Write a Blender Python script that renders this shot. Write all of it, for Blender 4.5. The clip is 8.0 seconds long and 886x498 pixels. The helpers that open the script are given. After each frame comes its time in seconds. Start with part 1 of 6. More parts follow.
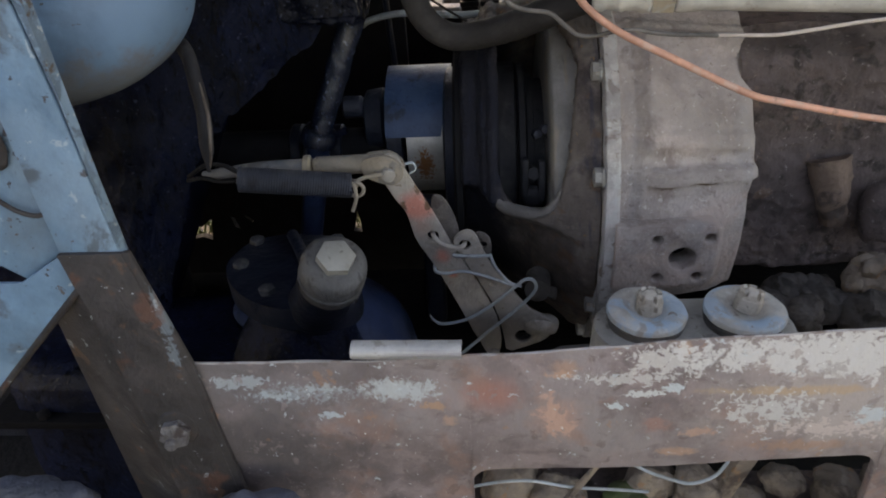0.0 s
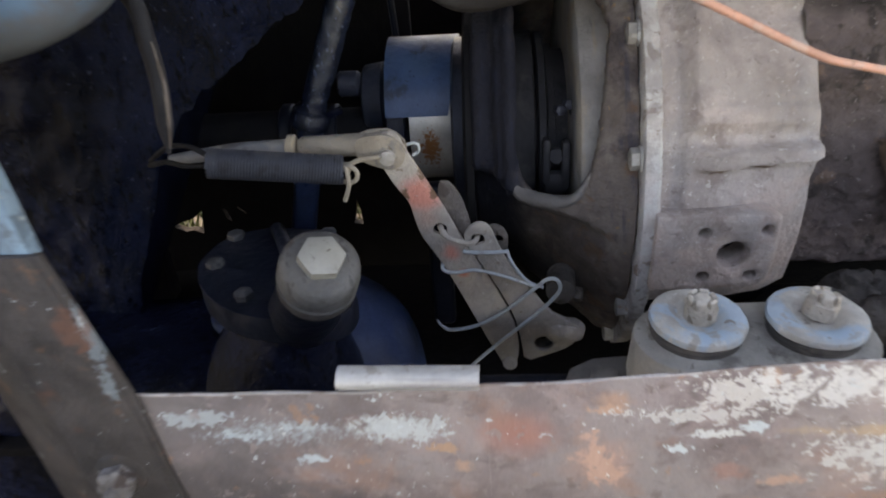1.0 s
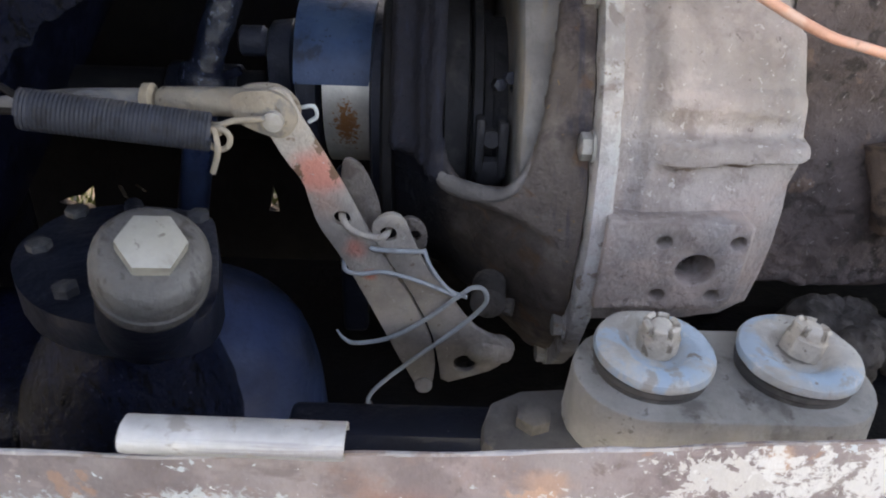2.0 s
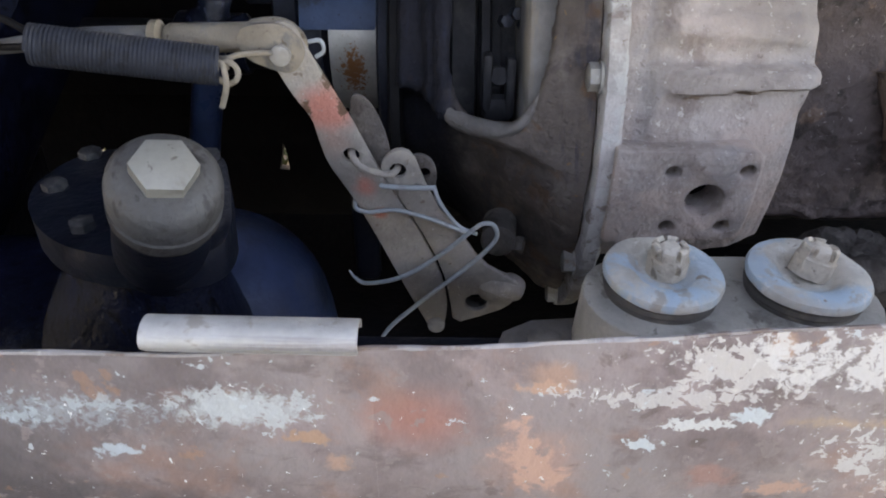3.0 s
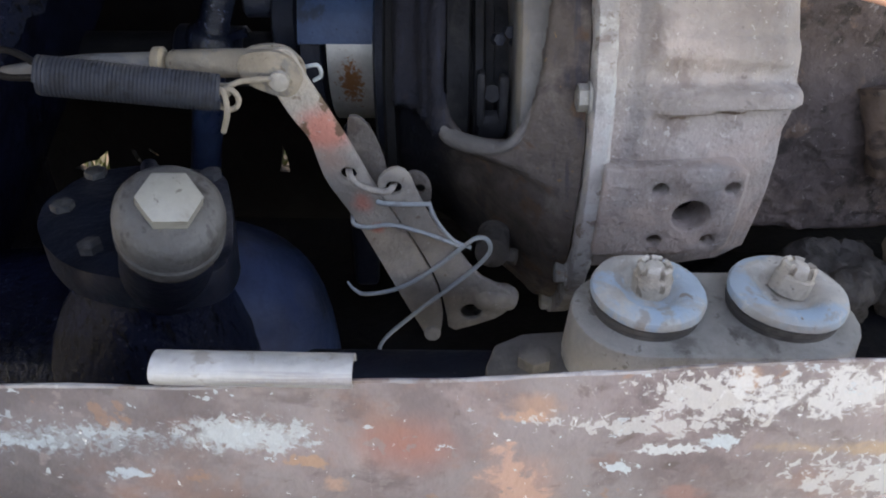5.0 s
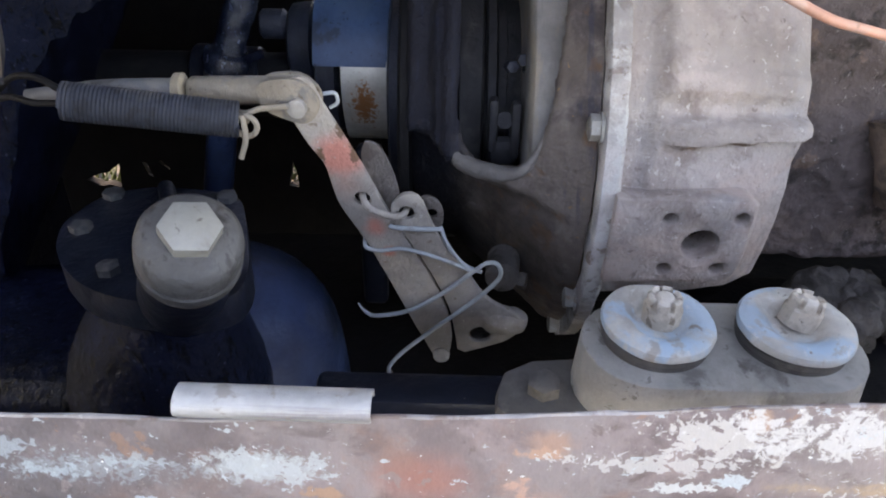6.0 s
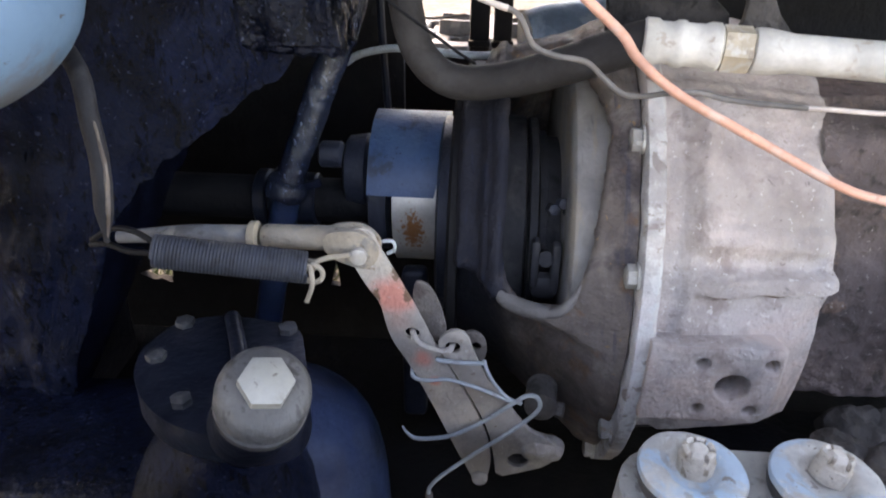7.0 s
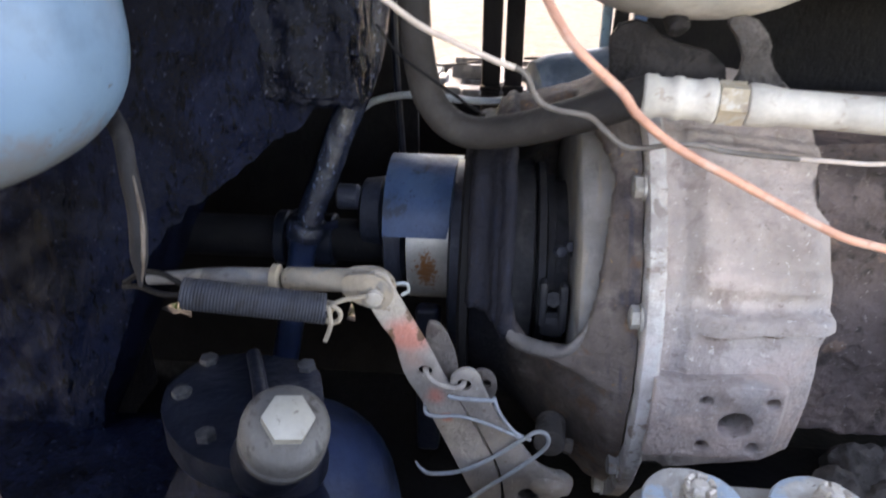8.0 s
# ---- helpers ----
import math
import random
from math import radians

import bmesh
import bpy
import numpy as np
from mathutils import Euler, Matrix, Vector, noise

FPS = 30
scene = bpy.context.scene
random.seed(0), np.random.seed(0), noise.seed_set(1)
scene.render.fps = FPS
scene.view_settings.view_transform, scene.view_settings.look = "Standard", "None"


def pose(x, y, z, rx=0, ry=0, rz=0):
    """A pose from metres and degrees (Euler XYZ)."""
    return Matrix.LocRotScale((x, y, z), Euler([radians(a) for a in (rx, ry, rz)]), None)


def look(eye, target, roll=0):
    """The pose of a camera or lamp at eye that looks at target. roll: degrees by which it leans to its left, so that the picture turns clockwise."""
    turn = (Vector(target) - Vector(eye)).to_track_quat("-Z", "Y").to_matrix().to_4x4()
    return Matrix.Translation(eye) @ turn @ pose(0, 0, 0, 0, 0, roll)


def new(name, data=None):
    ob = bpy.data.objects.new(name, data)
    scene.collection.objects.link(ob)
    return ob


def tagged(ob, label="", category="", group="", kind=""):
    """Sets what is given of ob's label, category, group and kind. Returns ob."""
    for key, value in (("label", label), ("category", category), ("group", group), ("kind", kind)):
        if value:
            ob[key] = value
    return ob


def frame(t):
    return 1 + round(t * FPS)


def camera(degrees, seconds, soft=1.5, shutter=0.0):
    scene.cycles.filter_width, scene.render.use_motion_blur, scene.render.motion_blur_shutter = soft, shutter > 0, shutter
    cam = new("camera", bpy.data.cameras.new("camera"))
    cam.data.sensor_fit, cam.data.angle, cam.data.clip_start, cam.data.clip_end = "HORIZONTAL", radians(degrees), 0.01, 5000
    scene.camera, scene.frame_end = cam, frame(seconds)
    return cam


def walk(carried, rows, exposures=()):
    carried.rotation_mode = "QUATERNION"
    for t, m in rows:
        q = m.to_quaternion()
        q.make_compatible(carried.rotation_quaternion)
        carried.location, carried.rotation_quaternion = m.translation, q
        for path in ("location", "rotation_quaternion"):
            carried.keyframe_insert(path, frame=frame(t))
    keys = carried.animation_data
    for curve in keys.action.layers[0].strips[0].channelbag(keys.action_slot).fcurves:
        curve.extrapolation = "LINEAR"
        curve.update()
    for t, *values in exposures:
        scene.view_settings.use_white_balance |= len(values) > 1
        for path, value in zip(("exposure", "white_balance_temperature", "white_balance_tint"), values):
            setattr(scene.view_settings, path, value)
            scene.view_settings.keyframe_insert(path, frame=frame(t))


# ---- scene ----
cam = camera(64.0, 8.0, soft=1.9, shutter=0.5)
PATH = [
    (0, (0.087, 0.142, 1.241), (-0.058, 1.86, 0.228), -3.7),
    (0.3, (0.0847, 0.1666, 1.2413), (-0.0658, 1.8804, 0.2214), -4.2),
    (0.5, (0.078, 0.197, 1.237), (-0.04, 1.911, 0.213), -3.1),
    (0.7, (0.0737, 0.2255, 1.2099), (-0.0533, 1.9331, 0.1765), -3.2),
    (1, (0.072, 0.272, 1.171), (-0.089, 1.976, 0.137), -4.3),
    (1.2, (0.0818, 0.3363, 1.1372), (-0.0348, 2.0434, 0.1017), -4.3),
    (2.3, (0.095, 0.4229, 1.0712), (0.1176, 2.1279, 0.026), 3.2),
    (2.5, (0.0928, 0.4121, 1.0606), (0.0895, 2.1018, -0.0094), 2.6),
    (2.7, (0.0904, 0.3996, 1.0498), (0.0741, 2.0781, -0.0376), 1.3),
    (3, (0.0974, 0.3985, 1.055), (0.0789, 2.0569, -0.0628), 0.3),
    (3.3, (0.0957, 0.3969, 1.0662), (0.0819, 2.0529, -0.0551), -0.2),
    (3.5, (0.096, 0.396, 1.072), (0.085, 2.051, -0.051), 0.3),
    (4, (0.093, 0.396, 1.082), (0.079, 2.039, -0.058), 0.3),
    (4.2, (0.0952, 0.3959, 1.0847), (0.0964, 2.0357, -0.0603), 0.1),
    (4.5, (0.1008, 0.3939, 1.087), (0.0926, 2.0374, -0.0527), 0.2),
    (4.7, (0.1042, 0.3918, 1.086), (0.0907, 2.0338, -0.0558), 0.0),
    (5.8, (0.0979, 0.3952, 1.1053), (0.0572, 2.0518, -0.0145), 0.6),
    (6, (0.096, 0.394, 1.106), (0.063, 2.055, -0.008), 0.7),
    (6.2, (0.0943, 0.3918, 1.1122), (0.0556, 2.0665, 0.0194), 0.6),
    (6.5, (0.081, 0.385, 1.149), (-0.005, 2.108, 0.137), 0.1),
    (6.7, (0.0749, 0.3815, 1.1758), (-0.0509, 2.1249, 0.2039), -0.1),
    (7, (0.077, 0.379, 1.19), (-0.046, 2.147, 0.263), 0.9),
    (7.3, (0.076, 0.3734, 1.2), (-0.068, 2.1472, 0.2875), 0.9),
    (7.5, (0.077, 0.369, 1.2), (-0.08, 2.149, 0.301), 1.0),
    (7.8, (0.0708, 0.3608, 1.2052), (-0.0879, 2.1493, 0.3241), 1.3),
    (8, (0.081, 0.349, 1.218), (-0.084, 2.153, 0.372), 0.4),
]
walk(cam, [(t, look(eye, target, roll)) for t, eye, target, roll in PATH],
     exposures=[(0.0, 1.88, 9900, 21), (0.5, 2.18, 9900, 21), (1.0, 2.52, 10000, 22), (2.5, 2.84, 9600, 23), (3.0, 2.62, 9500, 23), (4.5, 2.60, 9400, 22), (6.0, 2.92, 9100, 24), (6.5, 3.10, 8900, 24), (7.0, 3.20, 8900, 24), (8.0, 3.18, 8900, 24)])

# ---- world and sun ----
SUN = Vector((-0.55, 0.60, 0.58)).normalized()
world = bpy.data.worlds.new("sky")
scene.world = world
world.use_nodes = True
wn = world.node_tree.nodes
sky = wn.new("ShaderNodeTexSky")
sky.sky_type = "NISHITA"
sky.sun_disc = False
sky.sun_elevation = math.asin(SUN.z)
sky.sun_rotation = math.atan2(SUN.x, SUN.y)
world.node_tree.links.new(sky.outputs[0], wn["Background"].inputs[0])
wn["Background"].inputs[1].default_value = 0.15
sun = bpy.data.lights.new("sun", "SUN")
sun.energy, sun.angle, sun.color = 2.0, radians(0.6), (1.0, 0.93, 0.84)
sun_ob = new("sun", sun)
sun_ob.matrix_world = look(SUN * 20, (0, 0, 0))


# ---- materials ----
def shade(name, base, layers=(), rough=0.6, metal=0.0, bump=0.25, bscale=90.0, rvar=0.2, fine=0.25, coat=0.0, spec=0.5):
    """A worn surface. layers: (colour, scale, low, high, amount) noise patches, (colour, centre, radii, edge scale)
    stains and painted shade, or (colour, (sx, sy, sz), low, high, amount) stretched streaks."""
    m = bpy.data.materials.new(name)
    m.use_nodes = True
    nt = m.node_tree
    nd, ln = nt.nodes, nt.links
    bsdf = nd["Principled BSDF"]
    co = nd.new("ShaderNodeTexCoord").outputs["Object"]

    def noise_of(scale, detail=6.0, seed=0.0, distortion=0.0):
        src = co
        if isinstance(scale, tuple):
            mp = nd.new("ShaderNodeMapping")
            mp.inputs["Scale"].default_value = scale
            ln.new(src, mp.inputs[0])
            src, scale = mp.outputs[0], 1.0
        n = nd.new("ShaderNodeTexNoise")
        n.noise_dimensions = "4D"
        n.inputs["W"].default_value = seed
        n.inputs["Scale"].default_value = scale
        n.inputs["Detail"].default_value = detail
        n.inputs["Roughness"].default_value = 0.62
        n.inputs["Distortion"].default_value = distortion
        ln.new(src, n.inputs["Vector"])
        return n.outputs["Fac"]

    def ramp(fac, lo, hi, top=1.0):
        r = nd.new("ShaderNodeMapRange")
        r.interpolation_type = "SMOOTHSTEP"
        r.inputs[1].default_value, r.inputs[2].default_value = lo, hi
        r.inputs[4].default_value = top
        ln.new(fac, r.inputs[0])
        return r.outputs[0]

    def calc(op, a, b):
        c = nd.new("ShaderNodeMath")
        c.operation = op
        for i, v in enumerate((a, b)):
            if isinstance(v, (int, float)):
                c.inputs[i].default_value = v
            else:
                ln.new(v, c.inputs[i])
        return c.outputs[0]

    def blend(fac, a, b):
        x = nd.new("ShaderNodeMix")
        x.data_type = "RGBA"
        ln.new(fac, x.inputs[0])
        for i, v in ((6, a), (7, b)):
            if isinstance(v, tuple):
                x.inputs[i].default_value = (*v, 1)
            else:
                ln.new(v, x.inputs[i])
        return x.outputs[2]

    dark = tuple(c * 0.72 for c in base)
    light = tuple(min(1.0, c * 1.28) for c in base)
    col = blend(ramp(noise_of(14.0, 5.0, 3.3), 0.3, 0.7), dark, light)
    grain = noise_of(bscale * 2.2, 4.0, 8.1)
    col = blend(ramp(grain, 0.35, 0.75, fine), col, dark)
    for k, lay in enumerate(layers):
        if isinstance(lay[1], tuple) and isinstance(lay[2], tuple):
            tint, centre, radii, edge, *more = lay
            soft, broken, top = (*more, 0.10, 0.0, 1.0)[:3] if len(more) < 3 else more
            sub = nd.new("ShaderNodeVectorMath")
            sub.operation = "SUBTRACT"
            ln.new(co, sub.inputs[0])
            sub.inputs[1].default_value = centre
            div = nd.new("ShaderNodeVectorMath")
            div.operation = "DIVIDE"
            ln.new(sub.outputs[0], div.inputs[0])
            div.inputs[1].default_value = radii
            ln2 = nd.new("ShaderNodeVectorMath")
            ln2.operation = "LENGTH"
            ln.new(div.outputs[0], ln2.inputs[0])
            n = noise_of(edge, 5.0, 11.0 + k, 0.6)
            d = calc("ADD", ln2.outputs["Value"], calc("MULTIPLY", calc("SUBTRACT", n, 0.5), 3.4 if soft < 0.5 else 1.3))
            if broken:
                f2 = noise_of(edge * 2.6, 5.0, 31.0 + k, 0.8)
                d = calc("ADD", d, calc("MULTIPLY", calc("SUBTRACT", f2, 0.5), broken))
            fac = ramp(calc("SUBTRACT", 1.0, d), 0.0, soft, top)
        else:
            tint, scale, lo, hi, top = lay
            wide = calc("ADD", calc("MULTIPLY", noise_of(scale, 8.0, 20.0 + 1.7 * k, 0.4), 1.3), -0.15)
            fac = ramp(wide, lo, hi, top)
        col = blend(fac, col, tint)
    ln.new(col, bsdf.inputs["Base Color"])
    bsdf.inputs["Metallic"].default_value = metal
    bsdf.inputs["Specular IOR Level"].default_value = spec
    bsdf.inputs["Coat Weight"].default_value = coat
    bsdf.inputs["Coat Roughness"].default_value = 0.25
    rr = nd.new("ShaderNodeMapRange")
    rr.inputs[3].default_value, rr.inputs[4].default_value = max(0.05, rough - rvar), min(1.0, rough + rvar)
    ln.new(noise_of(22.0, 6.0, 5.5), rr.inputs[0])
    ln.new(rr.outputs[0], bsdf.inputs["Roughness"])
    h = calc("ADD", calc("MULTIPLY", noise_of(bscale, 8.0, 1.0), 1.0), calc("MULTIPLY", grain, 0.35))
    bp = nd.new("ShaderNodeBump")
    bp.inputs["Strength"].default_value = bump
    bp.inputs["Distance"].default_value = 0.008
    ln.new(h, bp.inputs["Height"])
    ln.new(bp.outputs[0], bsdf.inputs["Normal"])
    return m


WHITE = (0.54, 0.585, 0.595)
M_RAIL = shade("rail_paint", (0.262, 0.205, 0.198), [
    ((0.36, 0.275, 0.26), 24.0, 0.48, 0.66, 0.7), ((0.15, 0.115, 0.112), 22.0, 0.52, 0.66, 0.75),
    ((0.31, 0.265, 0.255), 9.0, 0.45, 0.7, 0.8),
    ((0.17, 0.132, 0.128), (22.0, 8.0, 40.0), 0.54, 0.72, 0.8),
    ((0.35, 0.205, 0.16), 14.0, 0.53, 0.68, 0.65), ((0.12, 0.085, 0.075), 45.0, 0.62, 0.70, 0.5),
    ((0.50, 0.43, 0.395), (0.45, 0.65, 0.765), (0.24, 0.1, 0.090), 9.0, 0.9, 0.8, 0.75),
    # two broad dark patches paint in the shade at the rail's left end
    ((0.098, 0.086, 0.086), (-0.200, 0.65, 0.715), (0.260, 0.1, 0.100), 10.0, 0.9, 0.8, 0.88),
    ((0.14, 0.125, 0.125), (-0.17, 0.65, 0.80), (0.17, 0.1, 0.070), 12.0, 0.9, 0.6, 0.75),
    ((0.40, 0.17, 0.13), (0.082, 0.65, 0.782), (0.040, 0.2, 0.030), 16.0, 0.9, 0.0, 0.75),
    ((0.42, 0.22, 0.13), 34.0, 0.68, 0.72, 0.45),
    ((0.47, 0.265, 0.205), (0.143, 0.65, 0.755), (0.036, 0.1, 0.034), 20.0, 0.8, 1.0, 0.55),
    ((0.55, 0.335, 0.26), (0.143, 0.65, 0.752), (0.019, 0.1, 0.025), 42.0, 0.4, 1.8, 0.95),
    ((0.44, 0.265, 0.195), (0.150, 0.65, 0.813), (0.018, 0.1, 0.012), 40.0, 0.8, 0.8, 0.85),
    ((0.52, 0.31, 0.22), (0.146, 0.65, 0.806), (0.013, 0.1, 0.005), 60.0, 0.4, 1.6, 0.85),
    ((0.50, 0.31, 0.235), (0.275, 0.65, 0.736), (0.016, 0.1, 0.007), 60.0, 0.4, 1.8, 0.9),
    ((0.47, 0.285, 0.205), (0.259, 0.65, 0.708), (0.022, 0.1, 0.007), 50.0, 0.5, 1.6, 0.85),
    ((0.50, 0.31, 0.22), (0.254, 0.65, 0.833), (0.007, 0.1, 0.010), 60.0, 0.5, 1.2, 0.8),
    ((0.50, 0.34, 0.21), (0.365, 0.65, 0.788), (0.105, 0.1, 0.0075), 34.0, 0.7, 1.6, 0.75),
    ((0.46, 0.26, 0.17), (0.375, 0.65, 0.716), (0.060, 0.1, 0.010), 40.0, 0.6, 2.4, 0.6),
    ((0.48, 0.30, 0.225), (0.041, 0.65, 0.752), (0.009, 0.1, 0.008), 60.0, 0.5, 1.4, 0.85),
    ((0.46, 0.275, 0.18), (0.026, 0.65, 0.771), (0.013, 0.1, 0.006), 55.0, 0.4, 2.0, 0.85),
    ((0.44, 0.235, 0.19), (0.235, 0.65, 0.745), (0.020, 0.1, 0.012), 40.0, 0.7, 1.2, 0.6),
    ((0.50, 0.54, 0.54), (-0.008, 0.65, 0.790), (0.040, 0.1, 0.014), 78.0, 0.6, 3.2, 0.65),
    ((0.49, 0.515, 0.515), (-0.001, 0.65, 0.790), (0.030, 0.1, 0.0105), 78.0, 0.3, 3.0, 0.85),
    ((0.36, 0.40, 0.42), (-0.098, 0.65, 0.787), (0.056, 0.1, 0.011), 71.5, 0.6, 4.4, 0.55),
    ((0.47, 0.54, 0.57), (-0.122, 0.65, 0.784), (0.020, 0.1, 0.0045), 78.7, 0.3, 5.8, 0.6),
    ((0.47, 0.53, 0.55), (-0.082, 0.65, 0.792), (0.020, 0.1, 0.0045), 78.7, 0.3, 6.2, 0.55),
    ((0.44, 0.49, 0.51), (-0.158, 0.65, 0.800), (0.026, 0.1, 0.007), 65.0, 0.3, 4.6, 0.65),
    ((0.47, 0.53, 0.56), (-0.072, 0.65, 0.761), (0.013, 0.1, 0.005), 64.4, 0.3, 2.5, 0.85),
    (WHITE, (0.196, 0.65, 0.770), (0.009, 0.1, 0.004), 78.7, 0.2, 4.0, 0.95),
    ((0.62, 0.62, 0.60), (0.220, 0.65, 0.785), (0.017, 0.1, 0.0035), 85.8, 0.2, 4.2, 0.9),
    (WHITE, (0.247, 0.65, 0.792), (0.009, 0.1, 0.006), 57.2, 0.2, 2.8, 0.95),
    ((0.60, 0.57, 0.54), (0.205, 0.65, 0.802), (0.045, 0.1, 0.006), 68.0, 0.25, 5.6, 0.75),
    ((0.62, 0.58, 0.54), (0.238, 0.65, 0.820), (0.028, 0.1, 0.011), 60.8, 0.25, 5.8, 0.8),
    ((0.58, 0.545, 0.51), (0.430, 0.65, 0.826), (0.165, 0.1, 0.026), 33.8, 0.5, 1.8, 0.55),
    ((0.64, 0.61, 0.58), (0.400, 0.65, 0.828), (0.150, 0.1, 0.026), 54.6, 0.35, 3.2, 0.9),
    ((0.60, 0.58, 0.55), (0.335, 0.65, 0.766), (0.030, 0.1, 0.016), 60.8, 0.25, 6.9, 0.85),
    ((0.60, 0.50, 0.46), (0.395, 0.65, 0.740), (0.050, 0.1, 0.010), 68.0, 0.25, 6.9, 0.8),
    (WHITE, (0.430, 0.65, 0.758), (0.016, 0.1, 0.011), 65.0, 0.3, 1.8, 0.9),
    ((0.60, 0.58, 0.55), (0.56, 0.65, 0.790), (0.080, 0.1, 0.030), 78.0, 0.3, 5.6, 0.8),
    ((0.29, 0.235, 0.22), 75.0, 0.62, 0.655, 0.7),
    (WHITE, 90.0, 0.685, 0.705, 0.8),
    ((0.80, 0.80, 0.78), 200.0, 0.712, 0.720, 0.95)], rough=0.5, bump=0.3, bscale=50)
M_STRUT = shade("strut_brown", (0.046, 0.039, 0.038), [
    ((0.080, 0.066, 0.063), 12.0, 0.48, 0.66, 0.8), ((0.028, 0.022, 0.022), 20.0, 0.52, 0.66, 0.8), ((0.14, 0.075, 0.045), 40.0, 0.60, 0.70, 0.7),
    ((0.24, 0.30, 0.34), (-0.208, 0.64, 0.890), (0.006, 0.1, 0.060), 60.0, 0.3, 3.6, 0.5), ((0.16, 0.065, 0.04), 18.0, 0.58, 0.68, 0.6), ((0.33, 0.36, 0.37), 85.0, 0.68, 0.70, 0.85)], rough=0.6, bump=0.4)
M_BLUE = shade("light_blue_paint", (0.145, 0.262, 0.37), [
    ((0.225, 0.35, 0.46), 7.0, 0.45, 0.65, 0.8), ((0.145, 0.175, 0.20), 5.0, 0.48, 0.66, 0.7), ((0.10, 0.12, 0.135), 13.0, 0.55, 0.66, 0.85), ((0.12, 0.085, 0.07), 50.0, 0.68, 0.71, 0.9),
    ((0.06, 0.05, 0.05), 110.0, 0.67, 0.70, 0.9), ((0.45, 0.52, 0.56), 60.0, 0.65, 0.70, 0.6)], rough=0.45, bump=0.25, bscale=50)
M_EDGE = shade("chipped_blue_edge", (0.12, 0.18, 0.235), [((0.22, 0.34, 0.45), 45.0, 0.46, 0.54, 0.9), ((0.10, 0.065, 0.05), 60.0, 0.60, 0.66, 0.9), ((0.48, 0.52, 0.54), 130.0, 0.63, 0.68, 0.8)], rough=0.55, bump=0.5)
M_TANK = shade("tank_blue_paint", (0.120, 0.222, 0.345), [
    ((0.155, 0.272, 0.41), 5.0, 0.44, 0.64, 0.8), ((0.105, 0.175, 0.255), 16.0, 0.54, 0.70, 0.6),
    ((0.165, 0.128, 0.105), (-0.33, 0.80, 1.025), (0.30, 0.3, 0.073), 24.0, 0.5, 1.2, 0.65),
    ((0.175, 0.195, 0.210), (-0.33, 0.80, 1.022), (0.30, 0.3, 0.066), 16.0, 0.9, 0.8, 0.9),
    # darkest band paints the shade of the underside over the worn grey
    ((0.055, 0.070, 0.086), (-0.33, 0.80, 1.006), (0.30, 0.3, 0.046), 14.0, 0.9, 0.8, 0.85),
    ((0.15, 0.10, 0.075), 50.0, 0.71, 0.73, 0.8), ((0.09, 0.07, 0.06), 110.0, 0.71, 0.73, 0.9)], rough=0.40, bump=0.12, bscale=40)
# bluish tint and pale flecks put sky sheen and glints into the colour
M_TAR = shade("oily_black", (0.0046, 0.0074, 0.0200), [((0.0080, 0.0125, 0.033), 20.0, 0.52, 0.66, 0.7), ((0.0022, 0.0027, 0.0056), 6.5, 0.48, 0.64, 0.8), ((0.0014, 0.0016, 0.0026), (110.0, 110.0, 45.0), 0.54, 0.64, 0.8), ((0.035, 0.048, 0.085), 170.0, 0.66, 0.69, 0.6)], rough=0.16, rvar=0.10, bump=0.6, bscale=110, spec=0.09)
# the pale blue flecks here are painted glints as well
M_GLOSS = shade("wet_tar", (0.0040, 0.0058, 0.0135), [((0.008, 0.011, 0.024), 22.0, 0.5, 0.66, 0.8), ((0.0018, 0.002, 0.003), 40.0, 0.54, 0.66, 0.8), ((0.06, 0.075, 0.11), 150.0, 0.65, 0.68, 0.6)], rough=0.13, rvar=0.09, bump=0.6, bscale=120, spec=0.22)
M_DARK = shade("greasy_dark_iron", (0.018, 0.022, 0.036), [((0.038, 0.043, 0.062), (30.0, 16.0, 8.0), 0.5, 0.68, 0.7)], rough=0.45, bump=0.5, bscale=60, spec=0.3)
M_NAVY = shade("oily_navy", (0.0095, 0.013, 0.024), [((0.020, 0.024, 0.037), 9.0, 0.5, 0.72, 0.6), ((0.10, 0.10, 0.10), 160.0, 0.73, 0.745, 0.7)],
               rough=0.36, bump=0.35, bscale=45, spec=0.26)
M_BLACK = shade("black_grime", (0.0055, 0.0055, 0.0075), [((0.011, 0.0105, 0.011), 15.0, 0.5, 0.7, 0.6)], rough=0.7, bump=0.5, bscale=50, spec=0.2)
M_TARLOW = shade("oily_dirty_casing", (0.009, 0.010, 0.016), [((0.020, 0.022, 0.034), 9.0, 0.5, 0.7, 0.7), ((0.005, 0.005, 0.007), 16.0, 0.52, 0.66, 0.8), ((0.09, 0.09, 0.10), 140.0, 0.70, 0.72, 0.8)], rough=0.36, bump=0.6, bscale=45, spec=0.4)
# near-black with the deep shade of the background put into the colour
M_VOID = shade("void_black", (0.0040, 0.0040, 0.0054), [((0.0074, 0.0070, 0.0080), 15.0, 0.5, 0.7, 0.6)], rough=0.8, bump=0.4, bscale=50, spec=0.08)
M_GRIME = shade("brown_grime", (0.026, 0.023, 0.023), [((0.048, 0.042, 0.040), 20.0, 0.5, 0.66, 0.7), ((0.010, 0.009, 0.009), 28.0, 0.54, 0.66, 0.8)], rough=0.9, bump=0.9, bscale=90, spec=0.2)
